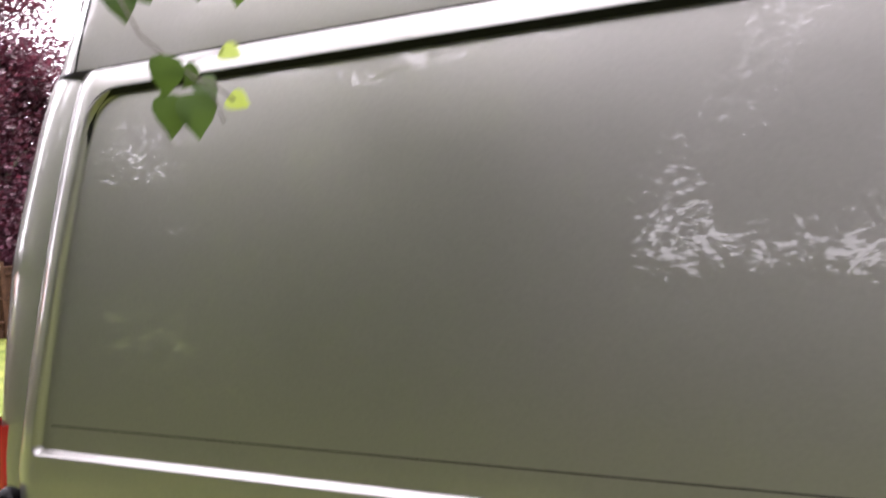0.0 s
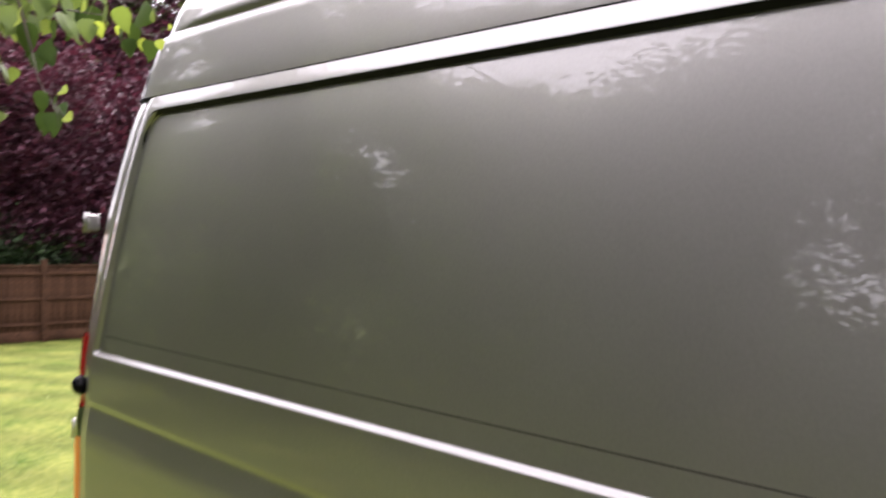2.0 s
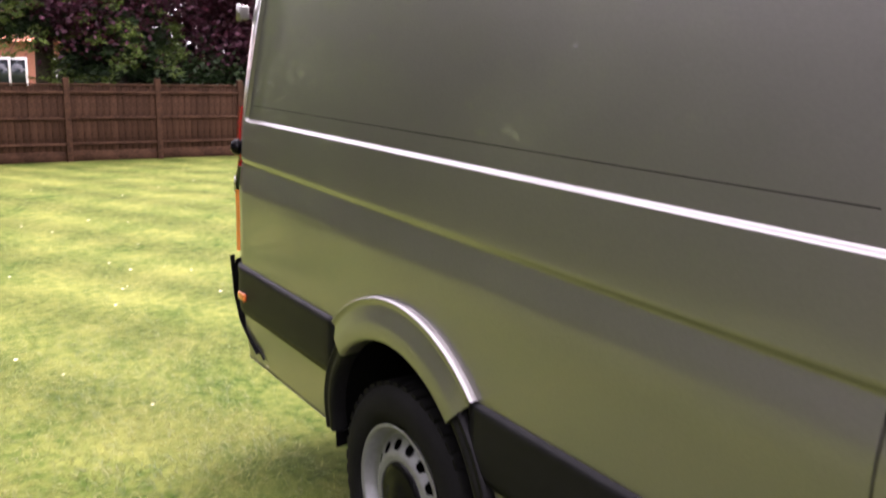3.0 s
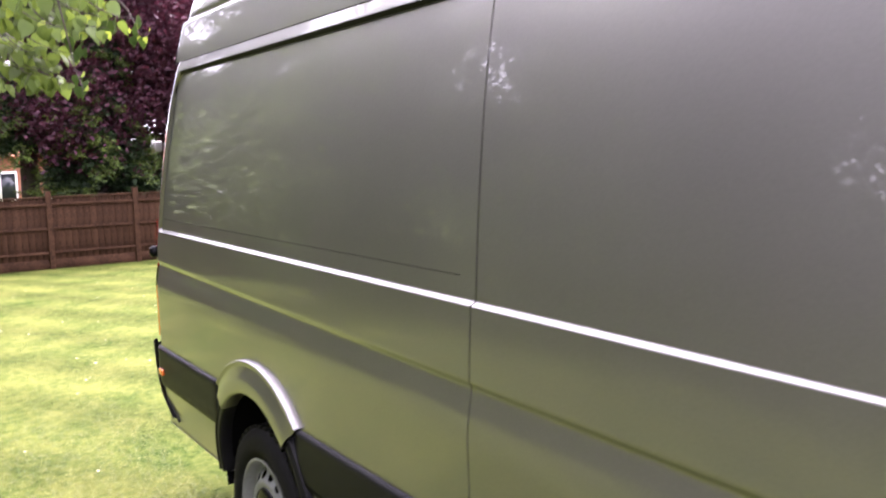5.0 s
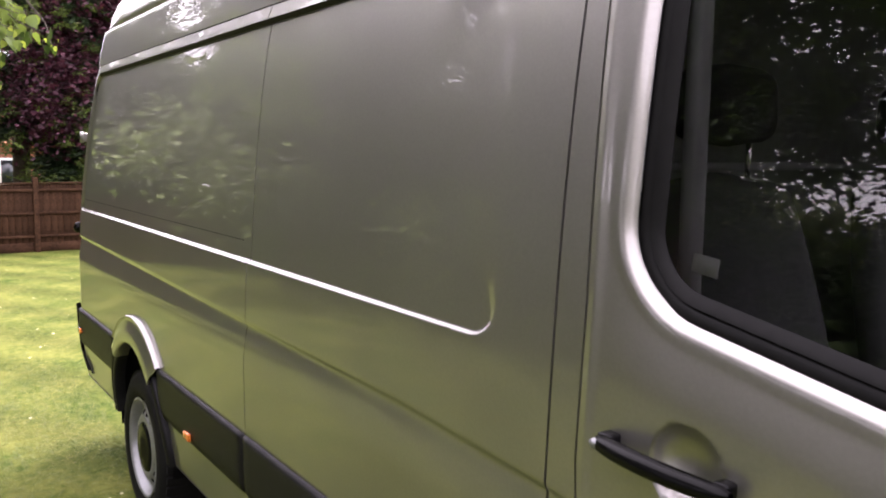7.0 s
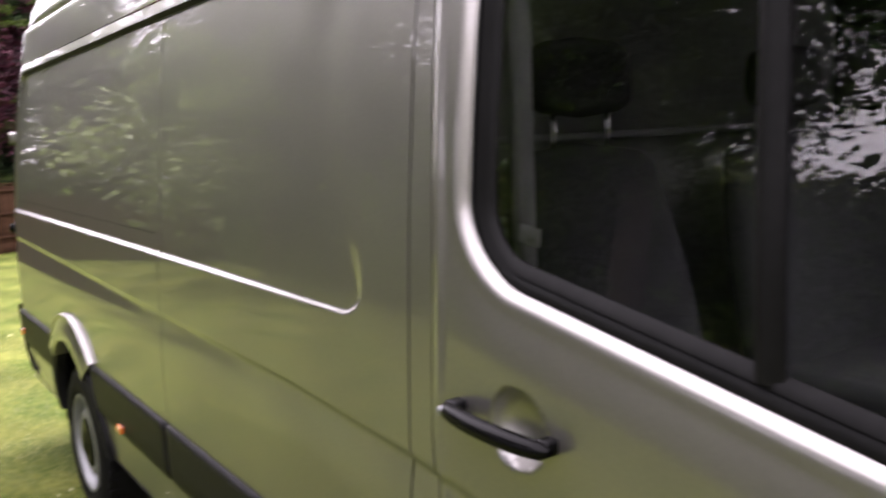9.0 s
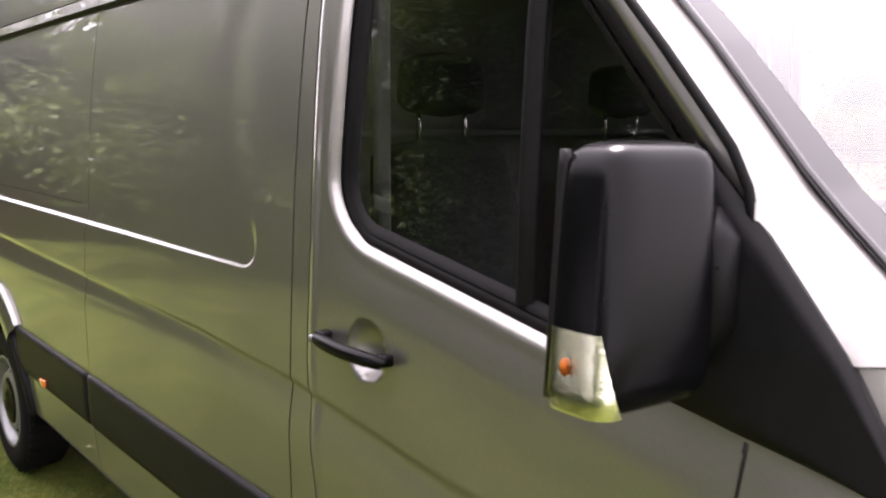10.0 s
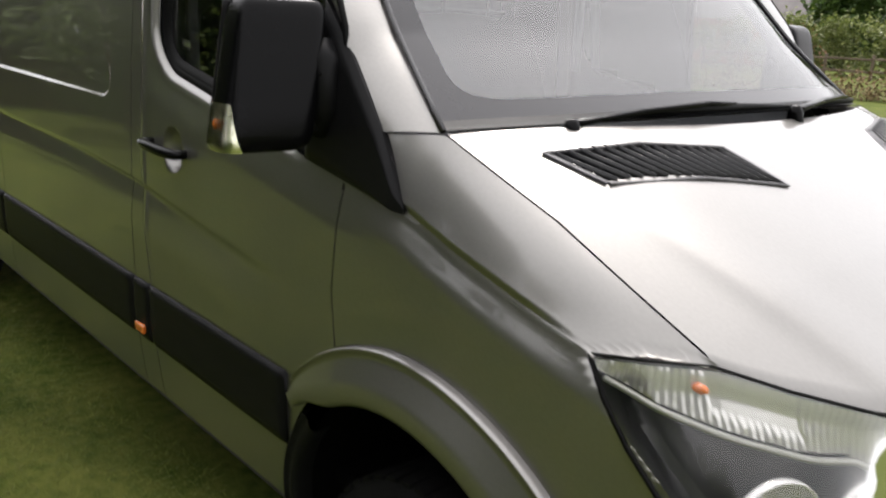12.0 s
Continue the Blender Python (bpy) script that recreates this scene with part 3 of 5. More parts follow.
def pillar(u, v):
    a, b = door_edge(v), screen_edge(v)
    p = a.lerp(b, u)
    n = Vector((0.45, -0.75, 0.35))
    return p + n * 0.010 * math.sin(math.pi * u) ** 0.8


pair("windscreen_pillar", grid(pillar, 16, 40), PAINT, van, "grey painted windscreen pillar")
pair("pillar_strip", tube([screen_edge(i / 12) + Vector((0.004, 0.0, 0.004)) for i in range(13)], 0.007, 8), FRIT, van)
pair("frame_seal", tube([door_edge(0.22 + 0.78 * i / 20) + Vector((-0.004, 0.006, 0)) for i in range(21)], 0.008, 6), RUBBER, van)


def screen_pt(u, v):
    e = screen_edge(v)
    s = 2 * u - 1
    q = 1 - abs(s) ** 2.6
    return Vector((e.x + q * (0.19 - 0.05 * v), e.y * -s, e.z + q * 0.030 * (1 - v)))


def screen_in(u, v):
    return screen_pt(0.016 + 0.968 * u, 0.055 + 0.92 * v) + Vector((-0.002, 0, -0.002))


put("windscreen", grid(screen_in, 32, 20), SCREEN, van, "clear windscreen reflecting the sky")


def border_ring(n=240, inset_u=0.034, inset_v=0.085, r=0.075):
    """The printed border: from the edge of the screen to an inner outline with round corners."""
    w, h = 0.5 - inset_u, 0.5 - inset_v * 0.78
    cv = 0.5 + inset_v * 0.22
    rings = [[], [], [], [], []]
    for i in range(n):
        a = 2 * math.pi * i / n
        d = Vector((math.cos(a) * 0.85, math.sin(a) * 0.5))
        d *= 1 / max(abs(d.x) / w, abs(d.y) / h)
        px, py = abs(d.x), abs(d.y)
        ru, rv = r * 0.6, r
        if px > w - ru and py > h - rv:
            q = Vector(((px - w + ru) / ru, (py - h + rv) / rv))
            q = q / max(1.0, q.length)
            px, py = w - ru + ru * q.x, h - rv + rv * q.y
        inner_pt = Vector((0.5 + math.copysign(px, d.x), cv + math.copysign(py, d.y)))
        e = inner_pt - Vector((0.5, 0.5))
        outer_pt = Vector((0.5, 0.5)) + e * (0.5 / max(abs(e.x), abs(e.y)))
        for k in range(5):
            p = inner_pt.lerp(outer_pt, k / 4)
            rings[k].append(screen_pt(p.x, p.y) + Vector((0.001, 0, 0.001)))
    return [p for ring in rings for p in ring], [(k * n + i, k * n + (i + 1) % n, (k + 1) * n + (i + 1) % n, (k + 1) * n + i) for k in range(4) for i in range(n)]


put("screen_border", border_ring(), FRIT, van, "dark printed windscreen border")


def bonnet_z(x, y):
    wg, zg = gap_line(x)
    a = min(1.0, abs(y) / wg)
    z = zg + 0.10 * (1 - a ** 4)
    ridge = abs(y) - (0.725 - 0.28 * max(0, x - 0.3))
    z += 0.013 * math.exp(-(ridge / (0.028 if ridge > 0 else 0.10)) ** 2) * smooth01(0.2, 0.55, x)
    return z


def bonnet_nose(s):
    """The bonnet's leading edge, above the lamps and the grille."""
    return lerp_at(abs(s), [0, 0.5, 0.70, 0.80, 0.865, 0.926, 0.97, 1.0], [0.88, 0.835, 0.775, 0.713, 0.658, 0.607, 0.559, 0.514])


def bonnet(u, v):
    s = 2 * u - 1
    x0 = -0.078 + 0.20 * (1 - abs(s) ** 3)
    x = x0 + (bonnet_nose(s) - x0) * v
    wg, _ = gap_line(x)
    y = s * (wg - 0.004)
    return (x, y, bonnet_z(x, y) - 0.012 * max(0, (v - 0.96) * 25) ** 2)


def VSKEW(t):
    return 0.045 + 0.015 * t


def in_vent(x, y):
    """Inside the slanted bonnet grille."""
    a = abs(y)
    t = (0.775 - a) / 0.42
    for _ in range(3):
        s = (x - 0.066 - 0.128 * t) / 0.125
        t = (0.775 - a - s * VSKEW(t)) / 0.42
    return 0 < t < 1 and 0 < s < 1


bon = grid(bonnet, 161, 130)
bon = (bon[0], [f for f in bon[1] if not all(in_vent(bon[0][i][0], bon[0][i][1]) for i in f)])
put("bonnet", bon, PAINT, van, "grey painted bonnet with two louvred grilles")


def vent_at(t, s, up=0.0):
    """A spot on the grille: t across from its outer end, s from back to front."""
    y = 0.775 - 0.42 * t - VSKEW(t) * s
    x = 0.066 + 0.128 * t + 0.125 * s
    return Vector((x, -y, bonnet_z(x, y) + up))


vent, vent_b = pair("bonnet_grille", grid(lambda u, v: vent_at(u, v, -0.025), 10, 4), DARK, van, "black louvred air grille")
frame_loop = [vent_at(0, 0), vent_at(0.5, 0), vent_at(1, 0), vent_at(1.0, 0.5), vent_at(1, 1), vent_at(0.5, 1), vent_at(0.0, 1.0), vent_at(0, 0.5), vent_at(0, 0)]
pair("grille_frame", join(*[span(frame_loop[i], frame_loop[i + 1], 0.020, 0.006, 0.002) for i in range(8)]), material("grille_surround", (0.05, 0.048, 0.052), rough=0.4, var=0.15), vent)
LOUVRE = material("grille_slats", (0.010, 0.010, 0.011), rough=0.3, var=0.15, spec=0.35)
for i in range(15):
    t = (i + 0.7) / 15.4
    a, b = vent_at(t - 0.01, 0.03, -0.006), vent_at(t + 0.01, 0.97, -0.003)
    pair("louvre", span(a, b, 0.0042, 0.018), LOUVRE, vent)

# scuttle and wipers
put("scuttle", grid(lambda u, v: screen_pt(u, -0.02 + 0.05 * v) + Vector((0.012 - 0.012 * v, 0, 0.006 - 0.004 * v)), 40, 4), TRIM, van, "black plastic scuttle below the windscreen")


def wiper(y0, y1):
    """A parked wiper: pivot, flat arm and blade lying along the foot of the screen."""
    def foot(y, v, dx=0.0, dz=0.0):
        return screen_pt((y / 0.893 + 1) / 2, v) + Vector((dx, 0, dz))
    base = foot(y0, 0.02, 0.025, 0.012)
    root = put("wiper", moved(lathe([(0.0, -0.016), (0.012, -0.014), (0.019, 0.0), (0.022, 0.03)], 20), Matrix.Translation(base) @ pose(0, 0, 0, -80, 0, 0)), TRIM_SMOOTH, van, "black windscreen wiper")
    root.location = (0.014, 0, -0.022)
    d = y1 - y0
    arm = [base + Vector((0, 0.02, 0.006)), foot(y0 + 0.25 * d, 0.035, 0.025, 0.024), foot(y0 + 0.55 * d, 0.045, 0.02, 0.026), foot(y0 + 0.72 * d, 0.045, 0.014, 0.02)]
    put("wiper_arm", join(*[span(arm[i], arm[i + 1], 0.020 - 0.003 * i, 0.012, 0.003) for i in range(3)]), TRIM_SMOOTH, root)
    blade = [foot(y0 + k * d, 0.04 + 0.008 * math.sin(3 * k), 0.016, 0.012) for k in (0.15, 0.3, 0.5, 0.7, 0.9, 1.08)]
    put("wiper_blade", tube(blade, [0.004, 0.008, 0.011, 0.011, 0.008, 0.004], 6), RUBBER, root)


wiper(-0.66, 0.06)
wiper(0.10, 0.80)

# ---------------------------------------------------------------- headlights
def along(t, rows):
    """A point on a line of corner points, t in 0..1."""
    k = min(len(rows) - 2, int(t * (len(rows) - 1)))
    return Vector(rows[k]).lerp(Vector(rows[k + 1]), t * (len(rows) - 1) - k)


LAMP_TOP = [(0.347, -0.938, 1.074), (0.430, -0.908, 1.084), (0.512, -0.836, 1.084), (0.607, -0.758, 1.056), (0.684, -0.684, 1.036), (0.755, -0.60, 1.012)]
LAMP_SIDE = [(0.347, -0.938, 1.074), (0.391, -0.947, 1.014), (0.446, -0.945, 0.946), (0.509, -0.937, 0.883), (0.575, -0.920, 0.81), (0.63, -0.89, 0.74)]
LAMP_IN = [(0.755, -0.60, 1.012), (0.765, -0.585, 0.94), (0.78, -0.575, 0.86), (0.80, -0.57, 0.76)]
LAMP_LOW = [(0.63, -0.89, 0.74), (0.72, -0.80, 0.71), (0.78, -0.69, 0.72), (0.80, -0.57, 0.76)]


def lamp_pt(u, v):
    """The lens: u from the wing round to the grille, v from the upper to the lower edge."""
    p = along(u, LAMP_TOP) * (1 - v) + along(u, LAMP_LOW) * v + along(v, LAMP_SIDE) * (1 - u) + along(v, LAMP_IN) * u
    p -= Vector(LAMP_TOP[0]) * (1 - u) * (1 - v) + Vector(LAMP_TOP[-1]) * u * (1 - v) + Vector(LAMP_LOW[0]) * (1 - u) * v + Vector(LAMP_LOW[-1]) * u * v
    return p + Vector((0.62, -0.76, 0.2)) * 0.028 * (16 * u * (1 - u) * v * (1 - v)) ** 0.6


def lamp_in(u, v, depth):
    """A spot behind the lens."""
    k = min(1, 7 * min(u, 1 - u) + 0.1) * min(1, 7 * min(v, 1 - v) + 0.1)
    return lamp_pt(u, v) + Vector((-0.75, 0.62, -0.1)) * depth * k


def tray_low(u):
    return lerp_at(u, [0, 0.2, 0.4, 0.6, 0.75, 0.85, 0.93, 1], [0.05, 0.18, 0.27, 0.29, 0.28, 0.36, 0.60, 0.80])


lamp, lamp_b = pair("headlight", grid(lambda u, v: lamp_in(u, v, 0.13), 26, 20), GREY_PART, van, "clear headlight with dark housing and amber bulb")
pair("headlight_lens", grid(lambda u, v: lamp_pt(0.004 + 0.992 * u, 0.004 + 0.992 * v), 30, 24), LENS, lamp)


def flutes(u, v):
    p = lamp_in(0.015 + 0.97 * u, 0.02 + tray_low(u) * v, 0.022 + 0.016 * v)
    rib = 1.0 if (u < 0.36 or u > 0.62 or v > 0.78) else 0.0
    return p + Vector((0.6, -0.7, 0.2)) * 0.0065 * rib * math.fmod(u * 42 + 1.5 * v, 1.0)


pair("indicator_tray", grid(flutes, 180, 12), material("tray_metal", (0.60, 0.59, 0.57), rough=0.2, metal=0.6, var=0.08), lamp, "ribbed bright indicator reflector")
pair("tray_edge", tube([lamp_in(0.03 + 0.94 * i / 30, min(0.95, 0.035 + tray_low(0.03 + 0.94 * i / 30)), 0.016) for i in range(31)], 0.006, 6), material("edge_strip", (0.30, 0.30, 0.27), rough=0.3, metal=0.5), lamp)
REFLECTOR = material("reflector_metal", (0.62, 0.61, 0.60), rough=0.24, metal=0.75, var=0.1, scale=30)
bulb_at = lamp_in(0.345, 0.10, 0.014)
bmb = bmesh.new()
bmesh.ops.create_uvsphere(bmb, u_segments=16, v_segments=10, radius=0.012, matrix=Matrix.Translation(bulb_at) @ Matrix.Diagonal((1.3, 0.8, 0.75, 1)))
pair("indicator_bulb", from_bm(bmb), AMBER, lamp, "amber bulb")
for u, v, r in ((0.40, 0.66, 0.075), (0.76, 0.64, 0.060)):
    mt = Matrix.Translation(lamp_in(u, v, 0.045)) @ Vector((-0.9, 0.42, 0.0)).to_track_quat("Y", "Z").to_matrix().to_4x4()
    pair("reflector_bowl", moved(lathe([(0.010, 0.05), (0.03, 0.045), (r * 0.8, 0.02), (r, -0.010), (r * 1.10, -0.014), (r * 1.12, 0.0)], 32), mt), REFLECTOR, lamp, "chrome reflector bowl")
pair("lamp_gasket", join(tube([along(i / 20, LAMP_TOP) for i in range(21)], 0.0035, 6), tube([along(i / 20, LAMP_SIDE) for i in range(21)], 0.005, 6)), RUBBER, lamp)
pair("lamp_fin", grid(lambda u, v: lamp_in(0.10 + 0.06 * v + 0.10 * u, 0.30 + 0.55 * u, 0.03), 8, 3), GREY_PART, lamp)

# nose, bumper and radiator grille close the front
def nose(u, v):
    s = 2 * u - 1
    z = 0.32 + 0.37 * v
    x = 0.93 - 0.30 * abs(s) ** 2.6 - 0.05 * v
    return (x, s * 0.93, z)


put("front_bumper", grid(nose, 40, 14), TRIM, van, "dark plastic front bumper")
put("radiator_grille", grid(lambda u, v: (0.90 - 0.12 * v - 0.05 * abs(2 * u - 1) ** 2, (2 * u - 1) * 0.52, 0.72 + 0.30 * v), 20, 8), TRIM_SMOOTH, van)

# ---------------------------------------------------------------- lower trim, sills, arches, bumper
def cladding(x0, x1, z0=0.545, z1=0.742, n=30):
    prof = [(z0, -0.004), (z0 + 0.004, 0.010), (z0 + 0.03, 0.015), (z0 + 0.10, 0.017), (z1 - 0.035, 0.014), (z1 - 0.018, 0.017), (z1 - 0.006, 0.013), (z1, -0.004)]
    xs = np.linspace(x0, x1, n)
    vs, fs, k = [], [], len(prof)
    for i, x in enumerate(xs):
        cap = 0.7 if i in (0, n - 1) else 1.0
        vs += [(x, -half_width(x, z) - d * cap, z) for z, d in prof]
    fs = [(i * k + j, (i + 1) * k + j, (i + 1) * k + j + 1, i * k + j + 1) for i in range(n - 1) for j in range(k - 1)]
    fs += [tuple(range(k)), tuple(range((n - 1) * k, n * k))[::-1]]
    return vs, fs


trims = [cladding(-5.53, -4.58), cladding(-3.845, -2.876), cladding(-2.868, -1.444, n=40), cladding(-1.434, -1.318, n=6), cladding(-1.311, -0.515)]
for g in trims:
    pair("side_cladding", g, TRIM, van, "black plastic side cladding")


def marker(x, z):
    geo = box(0.062, 0.016, 0.030, 0.007, 3)
    ob = pair("side_marker", moved(geo, pose(x, -half_width(x, z) - 0.021, z, 0, 0, 0)), AMBER, van, "orange side marker lamp")
    return ob


for mx_, mz_ in ((-5.345, 0.625), (-3.424, 0.578), (-1.372, 0.588)):
    marker(mx_, mz_)


def flare(c, ri, ro, a0, a1, swell, n=48, lipw=0.03, taper=0.0):
    """A wheel-arch flare: a curved lip that stands out from the flank."""
    prof = [(ro + 0.004, -0.004), (ro + 0.003, 0.010), (ro + 0.0005, 0.0205), (ro - 0.003, 0.0225), (ro - 0.007, 0.0205), (ro - 0.013, 0.0165), (ro - 0.024, 0.0165), ((ri + ro) / 2, swell - 0.002), (ri + 0.014, swell), (ri + 0.004, swell - 0.003), (ri, swell - 0.012), (ri + 0.002, -lipw)]
    vs, k = [], len(prof)
    for i in range(n):
        a = radians(a0 + (a1 - a0) * i / (n - 1))
        k_end = taper * smooth01(a1 - 20, a1, math.degrees(a))
        for r, d in prof:
            r += k_end * (ro - r) / (ro - ri)
            x, z = c[0] + r * math.cos(a), c[1] + r * math.sin(a)
            vs.append((x, -half_width(x, max(z, 0.36)) - d, z))
    return vs, [(i * k + j, i * k + j + 1, (i + 1) * k + j + 1, (i + 1) * k + j) for i in range(n - 1) for j in range(k - 1)]


pair("wheel_arch", flare(REAR_WHEEL, 0.405, 0.528, 45.5, 134.5, 0.036), PAINT, van, "grey painted rear wheel arch flare")
pair("wheel_arch", flare(FRONT_WHEEL, 0.446, 0.568, 18, 138, 0.048, taper=0.05), PAINT, van, "grey painted front wheel arch flare")
for c, r in ((REAR_WHEEL, 0.405), (FRONT_WHEEL, 0.425)):
    for a0, a1 in ((-2, 46), (134, 182)):
        if c is FRONT_WHEEL and a0 < 0:
            continue
        pair("arch_trim", flare(c, r, r + 0.055, a0 + (5 if c is FRONT_WHEEL else 0), a1, 0.022, 16), TRIM, van)
    # near-black liner and back sheet stand in for the well's shade
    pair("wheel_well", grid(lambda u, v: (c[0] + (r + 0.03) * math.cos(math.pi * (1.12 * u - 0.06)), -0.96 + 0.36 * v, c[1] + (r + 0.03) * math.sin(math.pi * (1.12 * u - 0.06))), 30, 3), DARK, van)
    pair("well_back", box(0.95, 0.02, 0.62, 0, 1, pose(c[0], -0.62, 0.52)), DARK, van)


def sill(x0, x1):
    prof = [(0.360, 0.004), (0.350, -0.004), (0.342, -0.02), (0.345, -0.10)]
    xs, k = np.linspace(x0, x1, 24), len(prof)
    vs = [(x, -half_width(x, 0.36) - d, z) for x in xs for z, d in prof]
    return vs, [(i * k + j, (i + 1) * k + j, (i + 1) * k + j + 1, i * k + j + 1) for i in range(23) for j in range(k - 1)]


pair("sill", sill(-3.82, -0.50), PAINT, van)
pair("sill", sill(-5.45, -4.62), PAINT, van)
# unseen box added to darken the ground beneath the van
put("fuel_tank", box(2.5, 1.30, 0.20, 0.05, 3, pose(-2.2, 0, 0.30)), DARK, van, "dark box added under the floor to shut out light")
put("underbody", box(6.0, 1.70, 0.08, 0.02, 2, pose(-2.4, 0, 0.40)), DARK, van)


def rear_bumper(u, v):
    s = 2 * u - 1
    z = 0.40 + 0.335 * v
    ss = abs(s) ** 9
    y = s * 0.975
    x = -5.625 + 0.13 * ss + 0.28 * max(0.0, (0.60 - z) / 0.20) ** 2
    return (x + 0.006 * math.sin(3.1 * v), y, z)


put("rear_bumper", grid(rear_bumper, 60, 12), TRIM, van, "black plastic rear bumper step")
pair("bumper_end", grid(lambda u, v: (lerp_at(0.41 + 0.335 * v, [0.41, 0.42, 0.5, 0.6, 0.745], [-5.28, -5.31, -5.455, -5.515, -5.55]) + 0.03 * u, -half_width(-5.42, 0.6) - 0.014 + 0.03 * (1 - u) ** 2, 0.41 + 0.335 * v), 8, 18), TRIM, van)


def tail_lamp(u, v):
    z = 0.765 + 0.57 * v
    p = Vector(corner(0.18 + 0.65 * u, (z - 0.72) / (2.062 - 0.72)))
    return p + Vector((-0.012, -0.012, 0)) * math.sin(math.pi * min(1, max(0, u)) ** 0.7) ** 0.4


tl, _ = pair("tail_lamp", grid(lambda u, v: tail_lamp(u, 0.60 + 0.40 * v), 12, 10), RED, van, "red and amber tail lamp on the rear corner")
pair("amber_section", grid(lambda u, v: tail_lamp(u, 0.0 + 0.43 * v), 12, 10), AMBER, tl)
pair("clear_section", grid(lambda u, v: tail_lamp(u, 0.435 + 0.16 * v), 12, 5), CHROME, tl)
bm = bmesh.new()
bmesh.ops.create_uvsphere(bm, u_segments=16, v_segments=10, radius=0.03, matrix=Matrix.Diagonal((0.8, 0.9, 1.0, 1)))
pair("door_buffer", moved(from_bm(bm), pose(-5.455, -0.972, 1.188)), TRIM_SMOOTH, van, "black rubber door buffer")
for hz, hx in ((1.69, -5.538), (1.02, -5.604)):
    pair("rear_hinge", join(box(0.022, 0.04, 0.052, 0.006, 2, pose(hx, -0.905, hz)), tube([(hx - 0.008, -0.922, hz - 0.032), (hx - 0.008, -0.922, hz + 0.032)], 0.009, 10)), PAINT, van)

# ---------------------------------------------------------------- wheels
def make_wheel(at):
    w = new("wheel")
    w.parent = van
    w.matrix_local = at
    w["label"] = "steel wheel with black tyre"
    prof = [(0.218, -0.085), (0.232, -0.104), (0.262, -0.116), (0.305, -0.112), (0.332, -0.098), (0.342, -0.075), (0.345, -0.03), (0.345, 0.03), (0.342, 0.075), (0.30, 0.112), (0.23, 0.10)]
    put("tyre", lathe(prof, 64), TYRE, w)
    tread = []
    for k in range(44):
        a = 2 * math.pi * k / 44
        tread.append(box(0.011, 0.085, 0.030, 0.0, 1, Matrix.Rotation(-a, 4, "Y") @ pose(0.3425, -0.052, 0, 0, 0, 0)))
    put("tread", join(*tread), TYRE, w, smooth=False)
    seg, slots = 240, 15
    vs, fs = [], []
    prof = [(0.226, -0.106), (0.218, -0.110), (0.210, -0.100), (0.204, -0.076), (0.198, -0.064), (0.190, -0.062), (0.182, -0.066)]
    prof += [(0.178 - 0.004 * k, -0.070 - 0.0026 * k) for k in range(10)]
    prof += [(0.136, -0.0955), (0.124, -0.098), (0.112, -0.092), (0.075, -0.088)]
    n = len(prof)
    for i in range(seg):
        a = 2 * math.pi * i / seg
        vs += [(r * math.cos(a), y, r * math.sin(a)) for r, y in prof]
    for i in range(seg):
        k = (i + 1) % seg
        off = ((i + 0.5) * slots / seg) % 1.0 - 0.5
        for j in range(n - 1):
            rm = (prof[j][0] + prof[j + 1][0]) / 2
            if (off / 0.29) ** 2 + ((rm - 0.160) / 0.0155) ** 2 < 1:
                continue
            fs.append((i * n + j, k * n + j, k * n + j + 1, i * n + j + 1))
    put("rim", (vs, fs), STEEL, w, "silver painted slotted steel rim")
    # near-black disc stands in for the shade behind the slots
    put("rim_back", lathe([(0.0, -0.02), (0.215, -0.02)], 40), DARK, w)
    put("hub_cap", lathe([(0.0, -0.118), (0.045, -0.117), (0.058, -0.108), (0.088, -0.106), (0.108, -0.101), (0.116, -0.090), (0.116, -0.08)], 40), TRIM_SMOOTH, w, "black hub cap")
    return w


GROUND_Z = -0.055
for wx in (REAR_WHEEL[0] - 0.015, FRONT_WHEEL[0] + 0.01):
    make_wheel(pose(wx, -0.862, 0.288))
    make_wheel(pose(wx, 0.862, 0.288, 0, 0, 180))

# ---------------------------------------------------------------- door mirror
def mirror_pt(z, a, shrink=1.0, grow=0.0):
    """The housing's skin at height z and angle a: flat faces, rounded edges, leaning with height."""
    cx, cy = -0.398 - 0.14 * (z - 1.345), -1.122 + 0.22 * (z - 1.345)
    ca, sa = math.cos(a), math.sin(a)
    px, py = abs(ca) ** 0.40 * (1 if ca > 0 else -1), abs(sa) ** 0.34 * (1 if sa > 0 else -1)
    fx = (0.050 + 0.022 * (py + 1) / 2) if px > 0 else 0.046
    return Vector((cx + (fx + grow) * px * shrink, cy + (0.098 + grow) * py * (0.3 + 0.7 * shrink), z))


def mirror_body():
    lev = [(1.312, 0.55), (1.318, 0.78), (1.330, 0.92), (1.350, 0.985), (1.40, 1.0), (1.48, 1.0), (1.55, 0.99), (1.578, 0.965), (1.596, 0.92), (1.608, 0.83), (1.616, 0.66), (1.620, 0.40), (1.621, 0.0)]
    n = 64
    vs = [mirror_pt(z, 2 * math.pi * i / n, sh) for z, sh in lev for i in range(n)]
    fs = [(j * n + i, j * n + (i + 1) % n, (j + 1) * n + (i + 1) % n, (j + 1) * n + i) for j in range(len(lev) - 1) for i in range(n)]
    return vs, fs + [tuple(range(n))[::-1]]


mir, _ = pair("door_mirror", mirror_body(), TRIM_SMOOTH, van, "black plastic door mirror with clear indicator")
pair("mirror_glass", grid(lambda u, v: mirror_pt(1.34 + 0.255 * v, math.pi) + Vector((-0.001, (u - 0.5) * 0.17, 0)), 4, 4), CHROME, mir)


